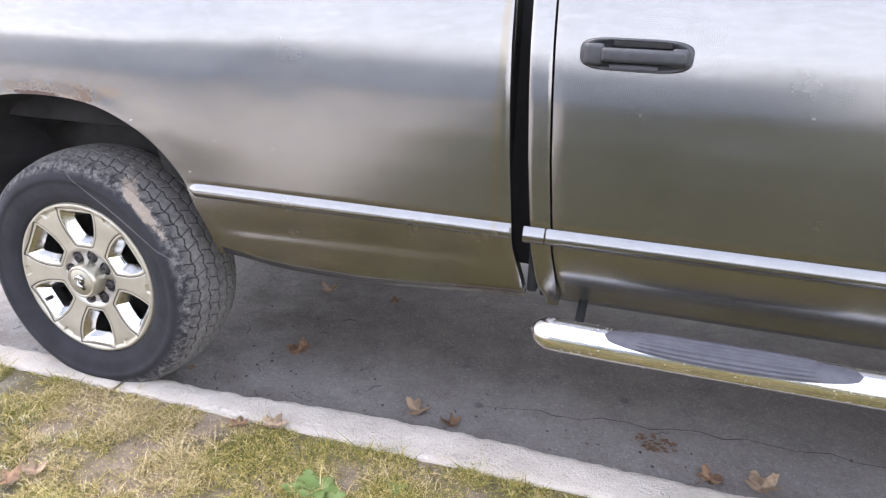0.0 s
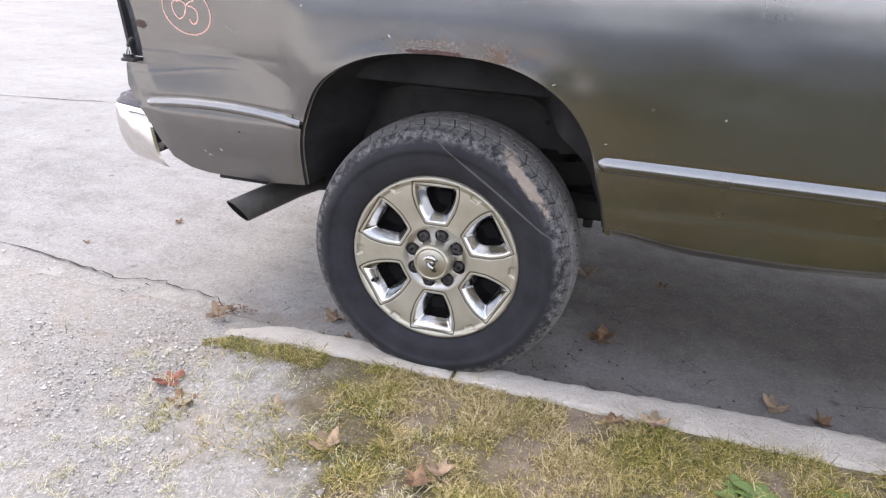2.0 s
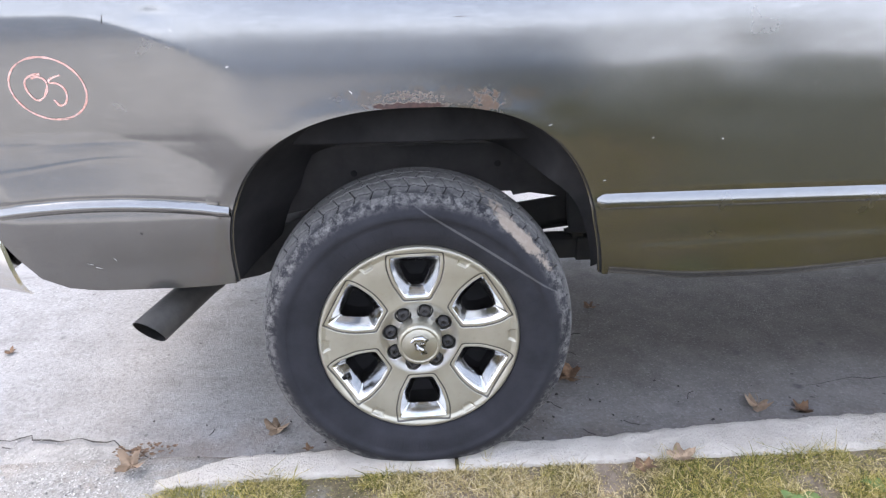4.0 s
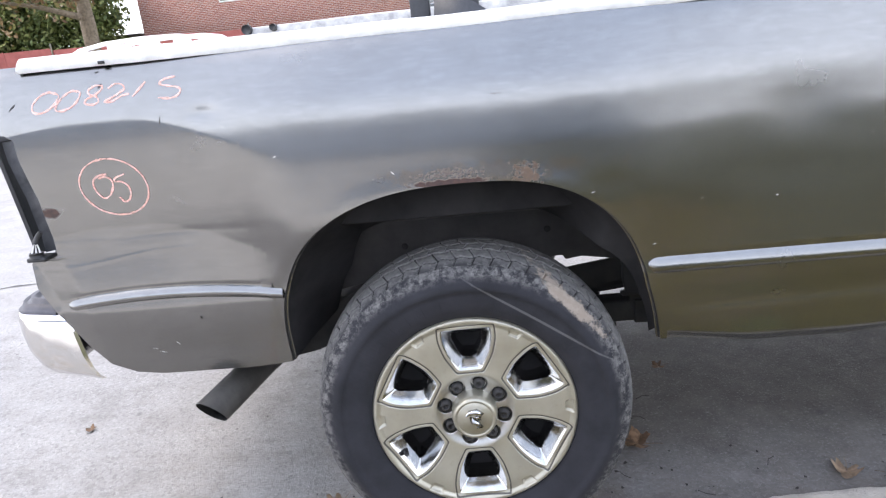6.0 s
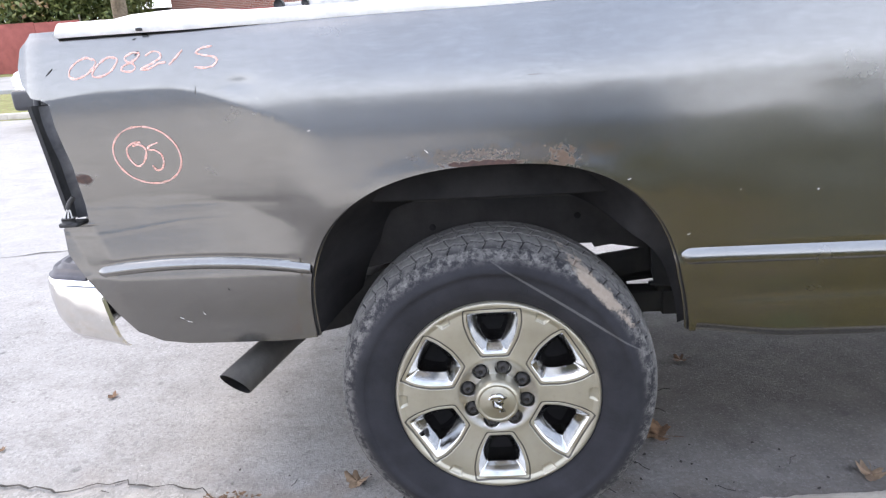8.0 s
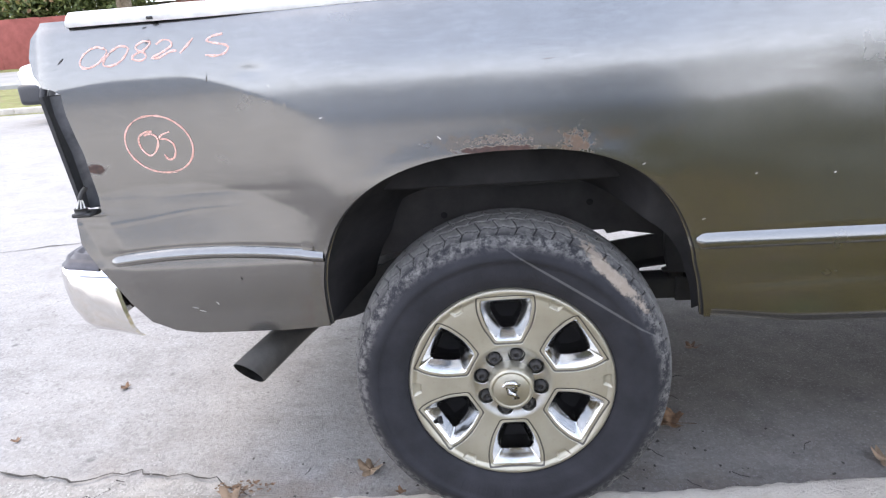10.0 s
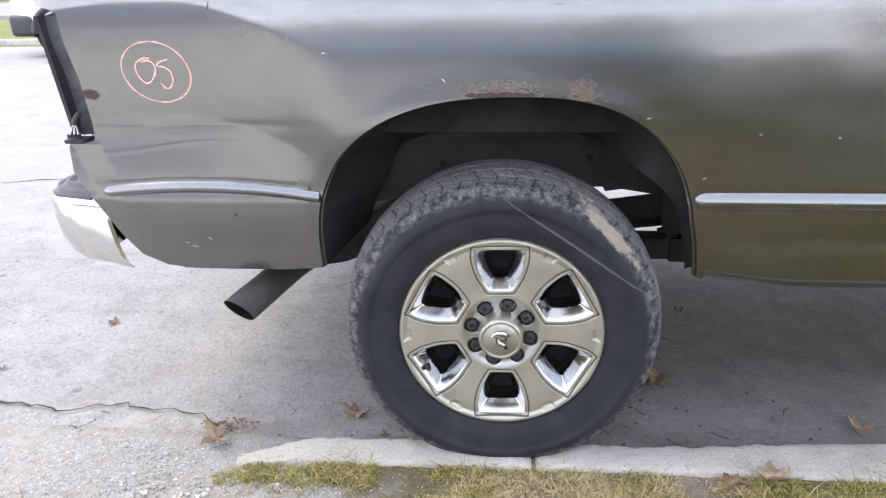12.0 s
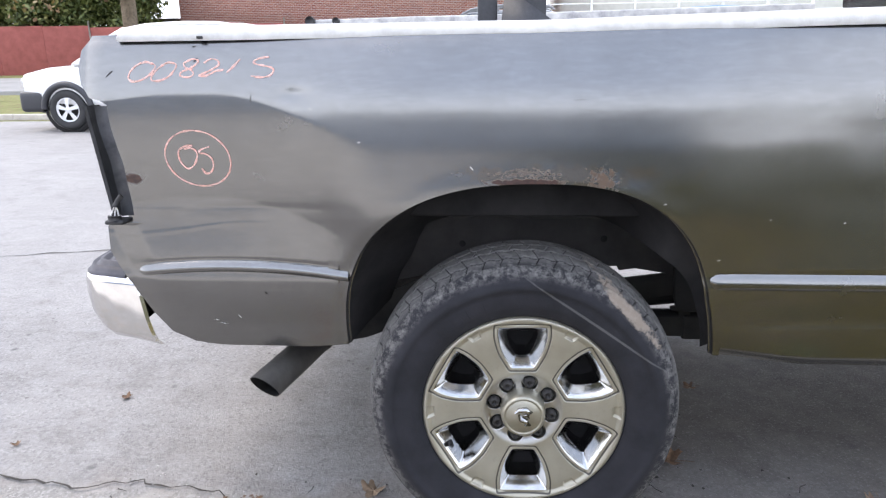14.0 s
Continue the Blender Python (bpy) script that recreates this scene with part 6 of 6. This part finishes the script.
def leaf(x, y, z, size, seed, mat, label, rz=0.0):
    me = mesh_of("fallen_leaf", *maple(seed, size), mat)
    ob = new("fallen_leaf", me)
    ob.matrix_basis = pose(x, y, z, 0, 0, rz)
    return tagged(ob, label, "leaf", "fallen leaves")


BR, PL, RD = "curled brown dead leaf lying on the asphalt", "pale tan dead leaf lying by the kerb", "dull red dead leaf on the gravel"
for i, (x, y, z, s, mat, label) in enumerate((
        (0.41, 1.0, -0.019, 0.055, DEADPALE, BR), (0.53, 0.46, -0.019, 0.062, DEADBROWN, BR), (1.122, 0.245, -0.019, 0.048, DEADPALE, PL),
        (1.25, 0.21, -0.019, 0.04, DEADBROWN, BR), (2.10, 0.205, -0.019, 0.05, DEADBROWN, BR), (2.25, 0.22, -0.019, 0.06, DEADPALE, PL),
        (0.742, 1.0, -0.019, 0.035, DEADBROWN, BR), (0.205, 0.215, -0.019, 0.02, DEADPALE, PL), (-0.75, -0.385, 0.03, 0.052, DEADRED, RD),
        (-0.64, -0.462, 0.03, 0.05, DEADBROWN, RD), (-0.14, -0.495, 0.045, 0.05, DEADPALE, "pale tan dead leaf lying on dry grass"), (-0.86, 0.045, 0.012, 0.05, DEADPALE, PL),
        (0.19, -0.49, 0.055, 0.04, DEADPALE, "pale tan dead leaf lying on dry grass"), (0.147, -0.55, 0.055, 0.045, DEADBROWN, "curled brown dead leaf in dry grass"), (0.735, -0.072, 0.05, 0.045, DEADPALE, PL),
        (-1.612, 0.80, -0.019, 0.026, DEADBROWN, BR), (-0.47, 0.235, -0.019, 0.045, DEADPALE, PL), (-1.85, 0.44, -0.019, 0.02, DEADBROWN, BR),
        (-0.35, 0.10, 0.0, 0.02, DEADBROWN, BR), (0.62, -0.10, 0.045, 0.035, DEADBROWN, "curled brown dead leaf in dry grass"), (-0.36, -0.385, 0.035, 0.03, DEADPALE, "pale tan dead leaf on bare earth"))):
    leaf(x, y, z, s, i + 3, mat, label, rz=i * 77)


def stain(x, y, rx, ry, seed):
    rng = random.Random(seed)
    vs, fs = [], []
    for k in range(60):
        a, r = rng.uniform(0, 6.28), rng.random() ** 0.6
        cx, cy, s = x + rx * r * math.cos(a), y + ry * r * math.sin(a), rng.uniform(0.004, 0.011)
        b = len(vs)
        z = -0.0165 + rng.uniform(0, 0.004)
        vs += [(cx + s * math.cos(q + a) * rng.uniform(0.5, 1.4), cy + s * math.sin(q + a) * rng.uniform(0.4, 1.1), z + rng.uniform(0, 0.004)) for q in (0, 1.2, 2.3, 3.4, 4.6)]
        fs.append(tuple(range(b, b + 5)))
    return mesh_of("leaf_litter", np.array(vs), fs, DEADBROWN, False)


litter = part("leaf_litter", stain(-0.86, 0.15, 0.10, 0.035, 8))
tagged(litter, "dry brown leaf litter caught at the kerb's end", "leaf litter", kind="stuff")
litter = part("leaf_litter", stain(1.935, 0.33, 0.07, 0.045, 5))
tagged(litter, "patch of crumbled brown leaf litter on the asphalt", "leaf litter", kind="stuff")


def debris():
    rng = random.Random(21)
    pieces = []
    for k in range(130):
        x, y = rng.uniform(-1.0, 2.7), 0.10 + abs(rng.gauss(0, 0.14))
        if k % 4 == 0:
            x, y = rng.uniform(0.2, 0.7), rng.uniform(0.15, 0.9)
        if y < kerb_far(x) + 0.02:
            continue
        s = rng.uniform(0.002, 0.008)
        a = rng.uniform(0, 6.28)
        if k % 9 == 0:
            l = rng.uniform(0.02, 0.07)
            pieces.append(tube([(x, y, -0.016), (x + l * 0.5 * math.cos(a), y + l * 0.5 * math.sin(a), -0.014), (x + l * math.cos(a + 0.3), y + l * math.sin(a + 0.3), -0.016)], 0.0014, 5))
        else:
            pieces.append(([(x + s * math.cos(a + q) * rng.uniform(0.5, 1.3), y + s * math.sin(a + q) * rng.uniform(0.5, 1.3), -0.0175 + rng.uniform(0, 0.005)) for q in (0, 1.2, 2.4, 3.6, 4.9)], [(0, 1, 2, 3, 4)]))
    return (*join(*pieces), CRACK, False)


bits = part("debris", debris())
tagged(bits, "dark leaf crumbs and twigs along the gutter", "debris", kind="stuff")


def weed(x, y, size, seed, count=9):
    rng = random.Random(seed)
    t = thing("weed", "low broad-leaved green weed in the lawn", "weed", pose(x, y, 0.04), group="weeds in the lawn")
    for k in range(count):
        a = 6.283 * k / count + rng.uniform(-0.3, 0.3)
        l, w, lift = size * rng.uniform(0.6, 1.15), size * rng.uniform(0.20, 0.34), rng.uniform(0.35, 1.0)
        rows = []
        for s in np.linspace(0, 1, 9):
            half = w * math.sin(math.pi * min(1, s * 0.92 + 0.06)) ** 0.8 * (1 + 0.18 * math.sin(s * 28))
            r, z = l * s, l * (lift * s - 0.55 * s * s) + 0.004
            rows.append([(r * math.cos(a) - q * half * math.sin(a), r * math.sin(a) + q * half * math.cos(a), z + abs(q) * 0.12 * half) for q in (-1, -0.5, 0, 0.5, 1)])
        part("leaf", (*grid(np.array(rows)), WEED), t)


for i, (x, y, s) in enumerate(((1.01, -0.285, 0.060), (1.06, -0.315, 0.050), (0.96, -0.265, 0.046), (1.00, -0.33, 0.044), (0.93, -0.31, 0.034), (0.57, -0.53, 0.05), (0.61, -0.56, 0.036), (1.22, -0.21, 0.035))):
    weed(x, y, s, i)
